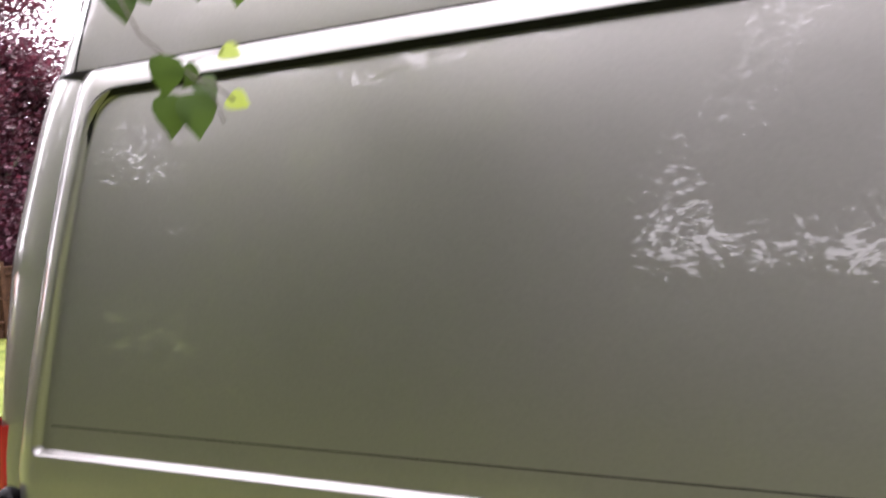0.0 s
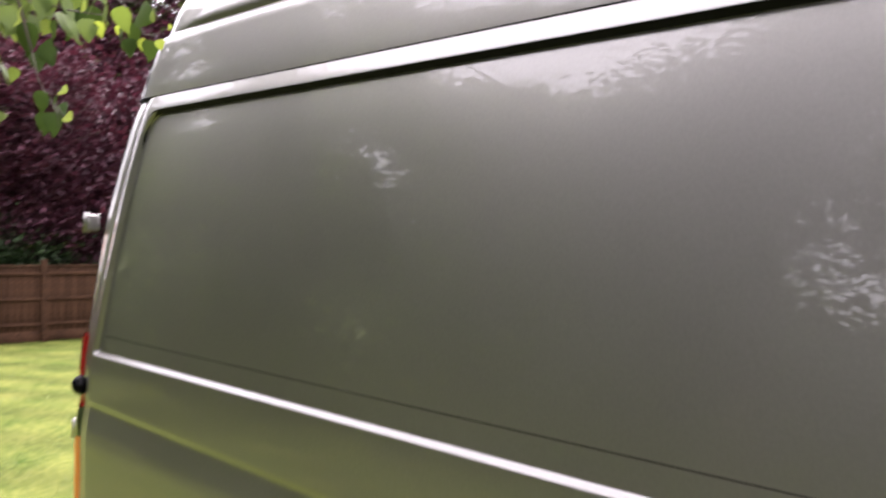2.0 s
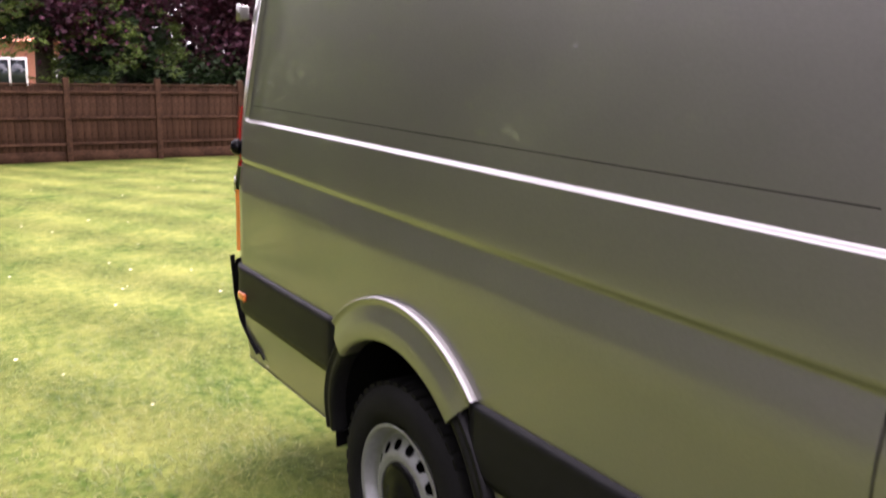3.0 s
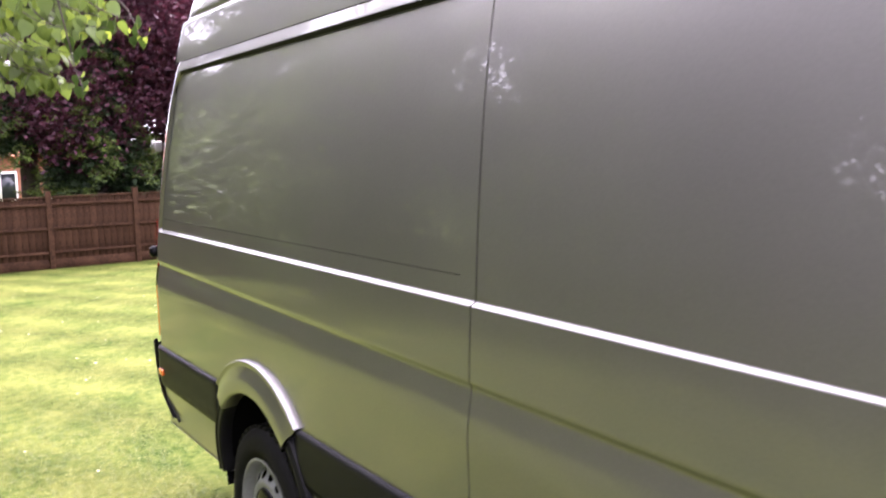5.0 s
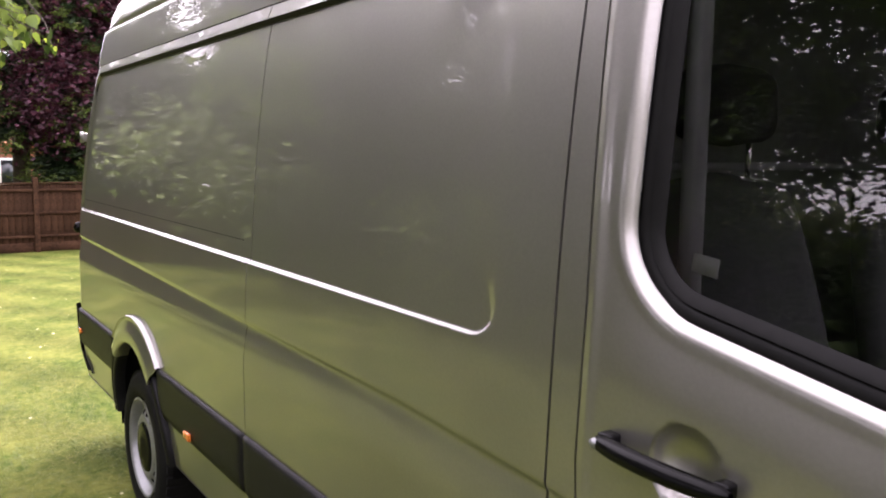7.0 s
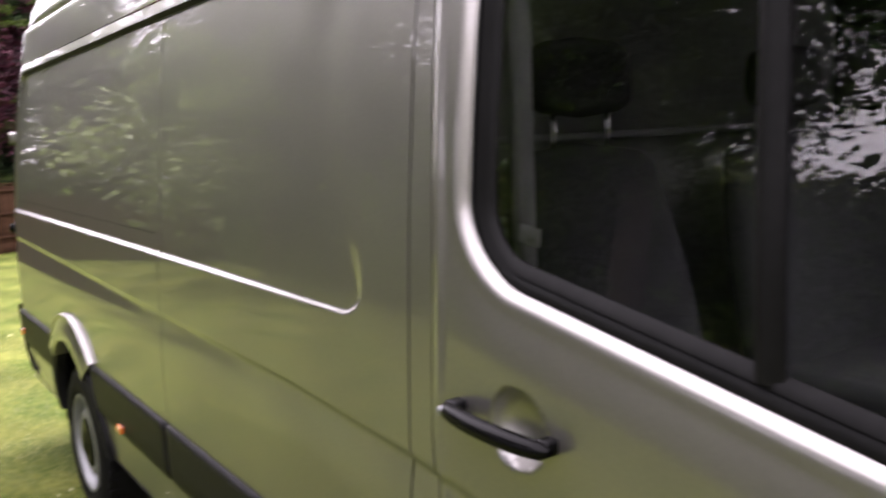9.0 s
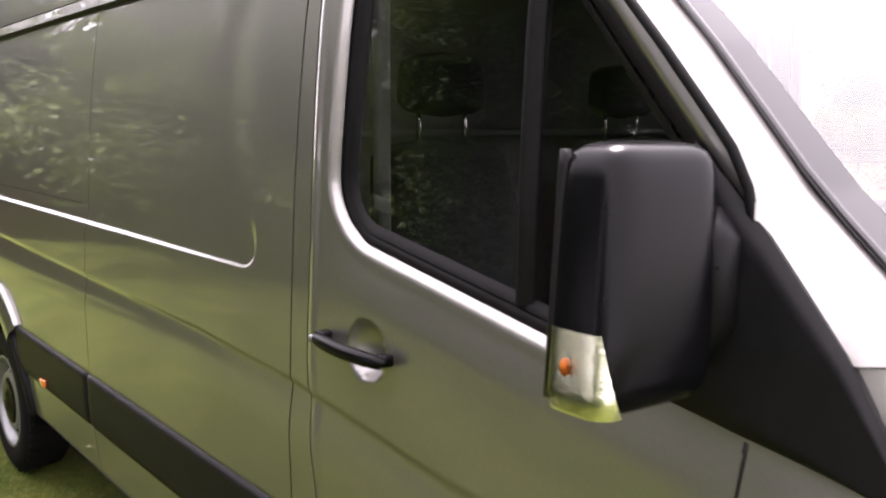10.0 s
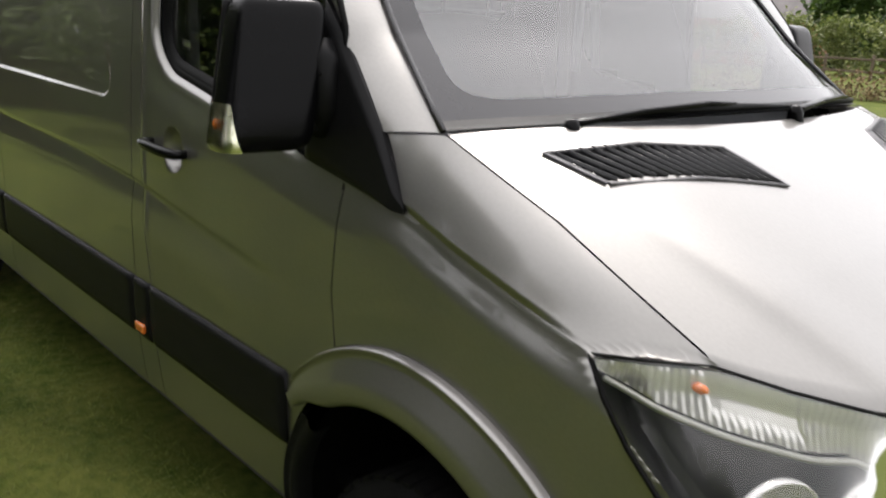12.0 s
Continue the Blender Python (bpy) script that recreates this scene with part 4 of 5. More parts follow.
def indicator(u, v, grow):
    z = 1.316 + 0.092 * v
    a0, a1 = radians(-118), radians(-18 - 42 * v)
    return mirror_pt(z, a0 + (a1 - a0) * u, 0.93 + 0.07 * min(1, v * 5), grow)


pair("mirror_indicator", grid(lambda u, v: indicator(u, v, 0.0015), 40, 10), material("indicator_back", (0.78, 0.77, 0.60), rough=0.22, metal=1.0, var=0.12, scale=40, bump=0.12, bump_scale=160), mir, "clear indicator with yellow reflector")
pair("indicator_cover", grid(lambda u, v: indicator(u, v, 0.006), 40, 12), LENS, mir)
bm = bmesh.new()
bmesh.ops.create_uvsphere(bm, u_segments=12, v_segments=8, radius=0.008, matrix=Matrix.Translation(indicator(0.36, 0.55, 0.001)) @ Matrix.Diagonal((1, 0.7, 1.5, 1)))
pair("mirror_bulb", from_bm(bm), AMBER, mir)
pair("mirror_rim", tube([mirror_pt(1.325 + 0.285 * i / 14, radians(-125), 0.97, 0.0) for i in range(15)], 0.008, 8), RUBBER, mir)
pair("mirror_arm", join(tube([(-0.40, -0.985, 1.345), (-0.375, -0.985, 1.40), (-0.37, -0.985, 1.50), (-0.385, -0.985, 1.53)], [0.032, 0.038, 0.034, 0.022], 14), span((-0.40, -0.94, 1.36), (-0.40, -1.02, 1.37), 0.07, 0.05, 0.015), span((-0.40, -0.94, 1.50), (-0.40, -1.02, 1.50), 0.05, 0.04, 0.012)), TRIM, mir)
bm = bmesh.new()
bmesh.ops.create_uvsphere(bm, u_segments=14, v_segments=10, radius=0.017, matrix=Matrix.Translation((-0.362, -1.0, 1.468)))
pair("pivot_cap", from_bm(bm), TRIM_SMOOTH, mir)

# ---------------------------------------------------------------- cab interior
put("bulkhead", box(0.04, 1.74, 1.60, 0.01, 2, pose(-1.74, 0, 1.30)), material("bulkhead_lining", (0.24, 0.24, 0.245), rough=0.7, var=0.15, scale=5), van, "dark bulkhead behind the seats")
put("bulkhead_rail", box(0.05, 1.70, 0.018, 0.006, 2, pose(-1.70, 0, 1.612)), PALE, van)
put("cab_floor", box(1.12, 1.74, 0.05, 0.01, 2, pose(-1.14, 0, 0.62)), CABIN, van)
put("headliner", box(1.0, 1.60, 0.03, 0.01, 2, pose(-1.35, 0, 2.06)), CABIN, van)


def seat_shell(width, x, y, top):
    def fn(u, v):
        a = 2 * math.pi * u
        z = 0.95 + (top - 0.95) * v
        s = (1 - 0.22 * v ** 3) * (math.sqrt(max(0.0, 1 - ((v - 0.93) / 0.07) ** 2)) if v > 0.93 else 1.0)
        ca, sa = math.cos(a), math.sin(a)
        return (x - 0.16 * v + 0.07 * abs(ca) ** 0.6 * (1 if ca > 0 else -1) * max(s, 0.02), y + width / 2 * abs(sa) ** 0.5 * (1 if sa > 0 else -1) * max(s, 0.02), z)
    return grid(fn, 32, 28, True)


def headrest(x, y):
    def fn(u, v):
        a = 2 * math.pi * u
        z = 1.655 + 0.165 * v
        s = math.sqrt(max(0.0, 1 - abs(2 * v - 1) ** 5))
        ca, sa = math.cos(a), math.sin(a)
        return (x + 0.055 * abs(ca) ** 0.7 * (1 if ca > 0 else -1) * s, y + (0.135 - 0.012 * v) * abs(sa) ** 0.6 * (1 if sa > 0 else -1) * s, z)
    return grid(fn, 28, 16, True)


for name, wd, sy, rests in (("driver_seat", 0.50, -0.50, (-0.505,)), ("passenger_bench", 0.92, 0.40, (0.22, 0.62))):
    seat = put(name, seat_shell(wd, -1.34, sy, 1.605), CLOTH, van, "dark fabric cab seat")
    put("cushion", box(0.50, wd, 0.16, 0.05, 3, pose(-1.10, sy, 0.98)), CLOTH, seat)
    put("seat_base", box(0.42, wd * 0.85, 0.30, 0.02, 2, pose(-1.10, sy, 0.76)), CABIN, seat)
    for ry_ in rests:
        hr = put("headrest", headrest(-1.475, ry_), CLOTH, seat)
        for o in (-0.077, 0.077):
            put("headrest_rod", tube([(-1.475, ry_ + o, 1.57), (-1.475, ry_ + o, 1.69)], 0.006, 8), CHROME, hr)
put("dashboard", grid(lambda u, v: (-0.20 - 0.42 * v + 0.05 * math.sin(u * 9), -0.84 + 1.68 * u, 1.30 + 0.06 * math.sin(math.pi * v) - 0.35 * max(0, v - 0.8) * 5 * 0.6), 30, 14), CABIN, van, "dark grey dashboard")
put("steering_wheel", moved(tube([(0.19 * math.cos(2 * math.pi * i / 36), 0.19 * math.sin(2 * math.pi * i / 36), 0) for i in range(37)], 0.014, 8), pose(-0.72, -0.48, 1.22, 0, -52, 0)), CABIN, van)
put("pillar_label", box(0.046, 0.003, 0.028, 0, 1, pose(-1.175, -0.915, 1.478, 0, 8, 0)), LABEL, van, "white label on the door pillar")
pair("belt_pillar", box(0.03, 0.03, 0.62, 0.008, 2, pose(-1.25, -0.86, 1.70)), PALE, van)

# ---------------------------------------------------------------- ground and lawn
rng = np.random.default_rng(7)


def ground_z(x, y):
    z = GROUND_Z - 0.0205 * min(max(0.0, -x - 5.5), 40)
    z -= 0.006 * min(max(0.0, y - 3.0), 60) + 0.004 * min(max(0.0, -y - 4.0), 30)
    return z + 0.012 * noise.noise((x * 0.5, y * 0.5, 0)) * min(1, max(0.0, abs(x + 2.5) - 3.0) * 0.3 + max(0, abs(y) - 1.4) * 0.3)


def lawn_material():
    m = material("lawn", (0.032, 0.059, 0.0075), rough=0.9, var=0.25, scale=2.0, fine=50, bump=0.7, bump_scale=60, tint=(0.084, 0.091, 0.021), spec=0.05)
    n, l = m.node_tree.nodes, m.node_tree.links
    co = next(k for k in n if k.type == "TEX_COORD")
    wave = n.new("ShaderNodeTexWave")
    wave.inputs["Scale"].default_value, wave.inputs["Distortion"].default_value = 0.35, 2.5
    wave.inputs["Detail Scale"].default_value = 0.6
    turn = n.new("ShaderNodeMapping")
    turn.inputs["Rotation"].default_value = (0, 0, radians(62))
    l.new(co.outputs["Object"], turn.inputs[0])
    l.new(turn.outputs[0], wave.inputs["Vector"])
    hsv = n.new("ShaderNodeHueSaturation")
    amount = n.new("ShaderNodeMapRange")
    amount.inputs["To Min"].default_value, amount.inputs["To Max"].default_value = 0.86, 1.16
    l.new(wave.outputs["Fac"], amount.inputs["Value"])
    l.new(amount.outputs[0], hsv.inputs["Value"])
    old = n["Principled BSDF"].inputs["Base Color"].links[0].from_socket
    l.new(old, hsv.inputs["Color"])
    l.new(hsv.outputs[0], n["Principled BSDF"].inputs["Base Color"])
    return m


LAWN = lawn_material()
ax = np.sinh(np.linspace(-1, 1, 141) * 6.2) / np.sinh(6.2) * 1500
gv = [(x - 4.0, y, ground_z(x - 4.0, y)) for y in ax for x in ax]
gf = [(j * 141 + i, j * 141 + i + 1, (j + 1) * 141 + i + 1, (j + 1) * 141 + i) for j in range(140) for i in range(140)]
tagged(put("ground", (gv, gf), LAWN), "mown green lawn with pale yellow patches", "lawn", kind="structure")


def blades(n, x0, x1, y0, y1, h0, h1, width):
    vs, fs = [], []
    xs, ys = rng.uniform(x0, x1, n), rng.uniform(y0, y1, n)
    an, hh, ln = rng.uniform(0, 6.283, n), rng.uniform(h0, h1, n), rng.uniform(1.2, 3.6, n)
    sparse = rng.uniform(0, 1, n)
    for i in range(n):
        x, y, a, h = xs[i], ys[i], an[i], hh[i]
        # thins out towards the patch's edges
        if min(x - x0, x1 - x, y - y0) < 1.3 * sparse[i]:
            continue
        z = ground_z(x, y) - 0.003
        c, s_ = math.cos(a), math.sin(a)
        k = len(vs)
        vs += [(x - c * width, y - s_ * width, z), (x + c * width, y + s_ * width, z), (x - s_ * h * ln[i], y + c * h * ln[i], z + h)]
        fs.append((k, k + 1, k + 2))
    return vs, fs


GRASS = leaf_material("grass_blades", (0.044, 0.080, 0.010), (0.138, 0.138, 0.032), (0.12, 0.15, 0.024), 0.35, 2.6)
near = join(blades(105000, -8.2, 1.6, -3.9, -0.75, 0.007, 0.020, 0.0021), blades(46000, -11.0, -5.0, -2.0, 2.6, 0.005, 0.012, 0.003))
tagged(put("grass", near, GRASS, smooth=False), "short mown grass blades beside the van", "grass", kind="stuff")
tagged(put("far_grass", blades(30000, -17.2, -10.0, -2.5, 5.0, 0.005, 0.010, 0.006), GRASS, smooth=False), "short mown grass blades in front of the fence", "grass", kind="stuff")
# pale clippings and small white flowers
bits = []
for i in range(90):
    x, y = rng.uniform(-15, -0.5), rng.uniform(-2.2, 3.0)
    if -5.7 < x and abs(y) < 0.95:
        continue
    r = rng.uniform(0.006, 0.016)
    bits.append(([(x + r * math.cos(a), y + r * math.sin(a), ground_z(x, y) + 0.03 + 0.004 * math.sin(2 * a)) for a in np.arange(5) * 1.2566], [(0, 1, 2, 3, 4)]))
tagged(put("lawn_flowers", join(*bits), material("pale_petals", (0.36, 0.35, 0.20), rough=0.7), smooth=False), "tiny pale flowers and clippings in the lawn", "flowers", kind="stuff")

# ---------------------------------------------------------------- close-boarded fence behind the van
WOOD = material("fence_wood", (0.0235, 0.0122, 0.0068), rough=0.85, var=0.35, scale=3.0, fine=60, bump=0.4, bump_scale=40, rand=0.16, tint=(0.040, 0.0205, 0.0115), spec=0.06)
fence = new("garden_fence")
tagged(fence, "brown wooden board fence along the lawn's edge", "fence")
FX, BAY = -17.4, 1.47
post_me = mesh_of("post", *box(0.10, 0.095, 1.42, 0.012, 2), WOOD)
board_me = mesh_of("board", *box(0.016, 0.118, 1.09, 0.004, 1), WOOD)
rail_me = mesh_of("rail", *box(0.045, BAY - 0.09, 0.045, 0.006, 1), WOOD)
gravel_me = mesh_of("gravel_board", *box(0.03, BAY - 0.09, 0.17, 0.006, 1), WOOD)
cap_me = mesh_of("capping", *box(0.06, BAY - 0.09, 0.03, 0.006, 1), WOOD)
for b in range(-7, 9):
    y = 0.55 + BAY * b
    fx = FX - 0.03 * b
    base = ground_z(fx, y) - 0.01
    put("post", post_me, None, fence, at=pose(fx + 0.035, y, base + 0.66))
    put("gravel_board", gravel_me, None, fence, at=pose(fx, y + BAY / 2, base + 0.10))
    put("capping", cap_me, None, fence, at=pose(fx, y + BAY / 2, base + 1.265))
    for rz in (0.30, 0.72, 1.14):
        put("rail", rail_me, None, fence, at=pose(fx + 0.03, y + BAY / 2, base + rz))
    for k in range(13):
        put("board", board_me, None, fence, at=pose(fx - 0.004 * (k % 2), y + 0.085 + k * 0.1083, base + 0.70 + rng.uniform(-0.004, 0.004), 0, 0, rng.uniform(3, 6)))

# ---------------------------------------------------------------- trees and shrubs
def leaf_cloud(centres, spread, n, size, flat=0.35, droop=0.0, wide=0.34):
    """Many small folded leaves round the given clump centres."""
    c = np.asarray(centres)
    p = c[rng.integers(0, len(c), n)] + rng.normal(0, 1, (n, 3)) * np.asarray(spread)
    d = rng.normal(0, 1, (n, 3))
    d[:, 2] = d[:, 2] * flat - droop
    d /= np.linalg.norm(d, axis=1)[:, None]
    s_ = np.cross(d, rng.normal(0, 1, (n, 3)) * (1, 1, 0.3) + (0, 0, 1.2))
    s_ /= np.linalg.norm(s_, axis=1)[:, None]
    u = np.cross(s_, d)
    ln = (size * rng.uniform(0.6, 1.3, n))[:, None]
    a, b = p - d * ln * 0.5, p + d * ln * 0.5
    l, r = p + s_ * ln * wide + u * ln * 0.12, p - s_ * ln * wide + u * ln * 0.12
    vs = np.stack([a, r, b, l], 1).reshape(-1, 3)
    return vs.tolist(), (np.arange(n)[:, None] * 4 + np.arange(4)).tolist()


def crown_clumps(blobs, n, shell=0.55):
    """Clump centres in a few uneven ellipsoids (centre, radii), mostly near their surface."""
    out = []
    for (cx, cy, cz), (rx, ry, rz) in blobs:
        d = rng.normal(0, 1, (n, 3))
        d /= np.linalg.norm(d, axis=1)[:, None]
        rr = rng.uniform(shell, 1.0, n)[:, None] * (1 + 0.18 * np.sin(d[:, :1] * 5 + d[:, 2:] * 4 + cx))
        out.append(d * rr * (rx, ry, rz) + (cx, cy, cz))
    return np.concatenate(out)


BARK = material("bark", (0.055, 0.043, 0.034), rough=0.95, var=0.35, scale=4, bump=0.9, bump_scale=25)
# LIME and LIT are one leaf, with shade and sunlight put into the colours
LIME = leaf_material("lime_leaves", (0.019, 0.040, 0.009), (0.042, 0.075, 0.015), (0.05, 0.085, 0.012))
LIT = leaf_material("leaves_painted_sunlit", (0.046, 0.082, 0.016), (0.115, 0.155, 0.042), (0.20, 0.28, 0.04), 0.5)
OAK = leaf_material("oak_leaves", (0.032, 0.046, 0.017), (0.062, 0.080, 0.027), (0.07, 0.095, 0.02))
GREEN = leaf_material("sycamore_leaves", (0.070, 0.100, 0.030), (0.160, 0.195, 0.070), (0.16, 0.22, 0.05), 0.55)
FIR = leaf_material("conifer_fronds", (0.008, 0.019, 0.008), (0.022, 0.040, 0.012), (0.016, 0.032, 0.007))
PLUM = leaf_material("purple_leaves", (0.024, 0.0080, 0.013), (0.066, 0.024, 0.036), (0.075, 0.014, 0.024), 0.45)
HEDGE = leaf_material("hedge_leaves", (0.075, 0.10, 0.03), (0.16, 0.17, 0.06), (0.14, 0.18, 0.04))


def tree(label, x, y, h, blobs, leaf, size, n, clumps=60, spread=0.28, trunk=0.18, group="", droop=0.0, flat=0.35):
    t = new("tree")
    tagged(t, label, "tree", group)
    z = ground_z(x, y)
    t.matrix_world = pose(x, y, z)
    k = [((bx, by, bz), r) for (bx, by, bz), r in blobs]
    path = [(0, 0, -0.1), (0.04 * h * 0.2, 0.02, h * 0.25), (-0.03, 0.05, h * 0.5), (0.02, 0, h * 0.78)]
    limbs = [tube(path, [trunk * 1.25, trunk, trunk * 0.8, trunk * 0.35], 10)]
    for (bx, by, bz), r in k:
        s_ = Vector((0, 0.02, max(0.3, min(bz, h * 0.7) - 0.35 * abs(bz))))
        limbs.append(tube([s_, s_.lerp(Vector((bx, by, bz)), 0.55) + Vector((0, 0, 0.2)), (bx, by, bz)], [trunk * 0.5, trunk * 0.33, trunk * 0.1], 7))
        for q in range(4):
            e = Vector((bx, by, bz)) + Vector(rng.normal(0, 0.5, 3)) * min(r)
            limbs.append(tube([Vector((bx, by, bz)) * 0.7 + s_ * 0.3, e], [trunk * 0.2, trunk * 0.05], 5))
    put("trunk", join(*limbs), BARK, t)
    put("crown", leaf_cloud(crown_clumps(k, clumps), spread, n, size, flat, droop), leaf, t, smooth=False)
    return t


tree("purple-leaved plum tree behind the fence", -19.5, 3.7, 5.5, [((0, -0.9, 3.4), (1.4, 1.9, 1.6)), ((0.2, -2.2, 2.9), (1.0, 0.9, 1.2)), ((0, 0.9, 3.8), (1.4, 1.7, 2.0)), ((-0.3, -1.2, 5.0), (1.3, 1.6, 1.3)), ((0, 2.6, 3.2), (1.2, 1.4, 1.7)), ((0.4, 1.4, 2.3), (0.9, 1.8, 0.8))], PLUM, 0.115, 66000, 60, 0.26)
tree("purple-leaved plum tree behind the fence", -20.5, 10.0, 6.5, [((0, -0.9, 3.4), (1.5, 2.0, 1.9)), ((0.2, -2.6, 3.2), (1.2, 1.4, 1.7)), ((0, 1.2, 3.8), (1.4, 1.9, 2.2)), ((-0.3, -0.8, 5.4), (1.4, 2.0, 1.6)), ((0, 3.0, 3.4), (1.3, 1.6, 1.8)), ((0.4, 0.2, 1.9), (0.9, 3.0, 0.9))], PLUM, 0.13, 50000, 50, 0.28)

tree("tall purple-leaved plum tree behind the fence", -22.5, 7.4, 9, [((0, -0.9, 5.4), (1.7, 2.2, 2.1)), ((0.2, -2.6, 6.2), (1.4, 1.6, 1.7)), ((0, 1.2, 6.8), (1.6, 2.1, 2.2)), ((-0.3, -0.8, 8.0), (1.5, 2.0, 1.4)), ((0, 3.0, 5.4), (1.5, 1.8, 2.0)), ((0, 4.4, 7.0), (1.5, 1.8, 2.0))], PLUM, 0.14, 40000, 46, 0.30)


FIR_TIP = leaf_material("young_fronds", (0.032, 0.062, 0.014), (0.095, 0.130, 0.028), (0.08, 0.12, 0.015))


def conifer(x, y, h, rad, n, low=0.14):
    """Boughs that leave the trunk, droop and spread into flat sprays with pale tips."""
    t = new("tree")
    tagged(t, "dark green conifer with drooping fronds behind the fence", "tree")
    t.matrix_world = pose(x, y, ground_z(x, y))
    boughs, inner_c, tip_c = [], [], []
    for i in range(150):
        v = low + (1 - low) * rng.uniform(0, 1) ** 1.25
        a, r = rng.uniform(0, 6.283), rad * (1.08 - v) ** 0.75 * rng.uniform(0.75, 1.1)
        c, s_ = math.cos(a), math.sin(a)
        ends = []
        for q in range(9):
            f = 0.2 + 0.1 * q
            z = h * v + 0.16 * r * f - 0.50 * r * f * f
            w = 0.34 * r * f * (1.15 - f)
            ends.append((r * f * c, r * f * s_, z))
            for o in (-1, -0.5, 0, 0.5, 1):
                (tip_c if f > 0.78 else inner_c).append((r * f * c - o * w * s_, r * f * s_ + o * w * c, z - 0.10 * abs(o) * w + rng.normal(0, 0.02)))
        boughs.append(tube([(0, 0, h * v), ends[3], ends[-1]], [0.03, 0.015, 0.004], 5))
    put("trunk", join(tube([(0, 0, -0.1), (0.03, 0, h * 0.5), (0, 0, h)], [0.2, 0.13, 0.03], 10), *boughs), BARK, t)
    put("crown", leaf_cloud(inner_c, (0.08, 0.08, 0.03), n, 0.13, 0.12, 0.25, 0.17), FIR, t, smooth=False)
    put("young_fronds", leaf_cloud(tip_c, (0.06, 0.06, 0.025), n // 5, 0.11, 0.12, 0.35, 0.16), FIR_TIP, t, "pale green frond tips", smooth=False)


conifer(-19.1, 1.8, 6.0, 1.45, 60000, 0.16)
conifer(-21.0, 2.3, 9.0, 1.8, 46000)
conifer(-20.4, 0.75, 8.5, 2.1, 50000, 0.25)
conifer(-22.2, -4.6, 8.5, 2.4, 12000)
tree("leafy green tree behind the fence", -25.0, 3.4, 9, [((0, 0, 6), (2.4, 2.6, 2.2)), ((0.5, 1.6, 5), (1.8, 1.9, 1.7)), ((0, -2.2, 5.4), (2, 2, 2)), ((0, 0.5, 8), (2, 2.2, 1.8))], OAK, 0.22, 15000, 50, 0.4)
tree("leafy green tree behind the fence", -24.0, 8.0, 10, [((0, 0, 6), (2.8, 3, 2.6)), ((0.5, -2.0, 4.6), (2, 2.2, 2.0)), ((0, 2.2, 5.4), (2.2, 2.4, 2)), ((0, 0.5, 8.6), (2, 2.2, 1.8))], OAK, 0.22, 14000, 50, 0.4)

# tall trees along the lawn opposite the van, with small gaps of sky
for i, (x, y, h) in enumerate(((-24.5, -5.6, 12.5), (-30.0, -9.0, 14.0), (-22.0, -8.4, 11.5), (-18.6, -9.2, 10.2), (-15.6, -9.6, 8.6), (-13.0, -9.6, 7.5), (-10.6, -9.4, 6.4), (-13.6, -5.9, 7.4), (-8.9, -8.9, 5.4), (0.8, -9.2, 6.2), (3.4, -9.8, 5.2), (7.0, -10.4, 5.0), (11.0, -10.8, 5.2), (15.0, -11.0, 5.4))):
    bl = []
    for q in range(9):
        a = rng.uniform(0, 6.283)
        zz = h * (0.24 + 0.085 * q)
        rr = rng.uniform(0.5, 2.1) * (1.2 - 0.6 * zz / h)
        bl.append(((rr * math.cos(a), rr * math.sin(a), zz), tuple(rng.uniform(0.9, 1.5, 3) * (1.15 - 0.4 * zz / h))))
    tree("tall leafy green tree on the lawn's far side", x, y, h, bl, OAK if i in (1, 9, 12) else GREEN, 0.15, 17000, 40, 0.25, 0.09, "trees opposite the van")


def hedge(name, label, x0, x1, y, z0, z1, depth, leaf, n, size, kind="stuff"):
    cs = [(rng.uniform(x0, x1), y + rng.uniform(-depth, depth), 0) for _ in range(500)]
    cs = [(a, b, ground_z(a, b) + z0 + (z1 - z0 + 0.25 * noise.noise((a * 0.6, 3, 1))) * rng.uniform(0, 1) ** 0.8) for a, b, _ in cs]
    tagged(put(name, leaf_cloud(cs, 0.28, n, size), leaf, smooth=False), label, "hedge", kind=kind)


hedge("hedge", "dark green shrubs under the lime tree opposite the van", -18, 6, -6.9, 0.0, 1.75, 0.6, LIME, 42000, 0.16)
hedge("shrubs", "tall green shrubs beside the lime tree", -15.0, -6.6, -7.8, 0.6, 2.9, 0.6, LIME, 22000, 0.15)
hedge("hedge", "tall dark overgrown hedge under the trees opposite the van", -26, 24, -14.2, 0.0, 2.6, 0.8, OAK, 46000, 0.28)
hedge("shrubs", "tall dark green shrubs at the lawn's corner behind the board fence", -20.6, -18.6, -7.4, 0.0, 5.5, 4.6, OAK, 30000, 0.26)
hedge("shrubs", "dark shrubs behind the board fence", -20.4, -18.4, 3.4, 0.0, 1.5, 1.2, FIR, 16000, 0.10)
hedge("shrubs", "dark purple shrubs behind the board fence", -20.6, -18.4, 7.5, 0.0, 2.6, 3.2, PLUM, 30000, 0.11)
hedge("shrubs", "tall dark purple shrubs behind the board fence", -22.6, -21.2, 8.0, 0.5, 6.0, 4.5, PLUM, 44000, 0.17)
hedge("hedgerow", "overgrown light green hedgerow beyond a paddock", -42, 2, 44.0, 0.0, 2.7, 1.0, HEDGE, 34000, 0.22)
hedge("border_plants", "low rusty brown border plants across the lawn", -16, -4, 24.0, 0.0, 0.35, 0.7, material("dry_stems", (0.13, 0.085, 0.04), rough=0.9, var=0.4, rand=-0.3), 6000, 0.12)
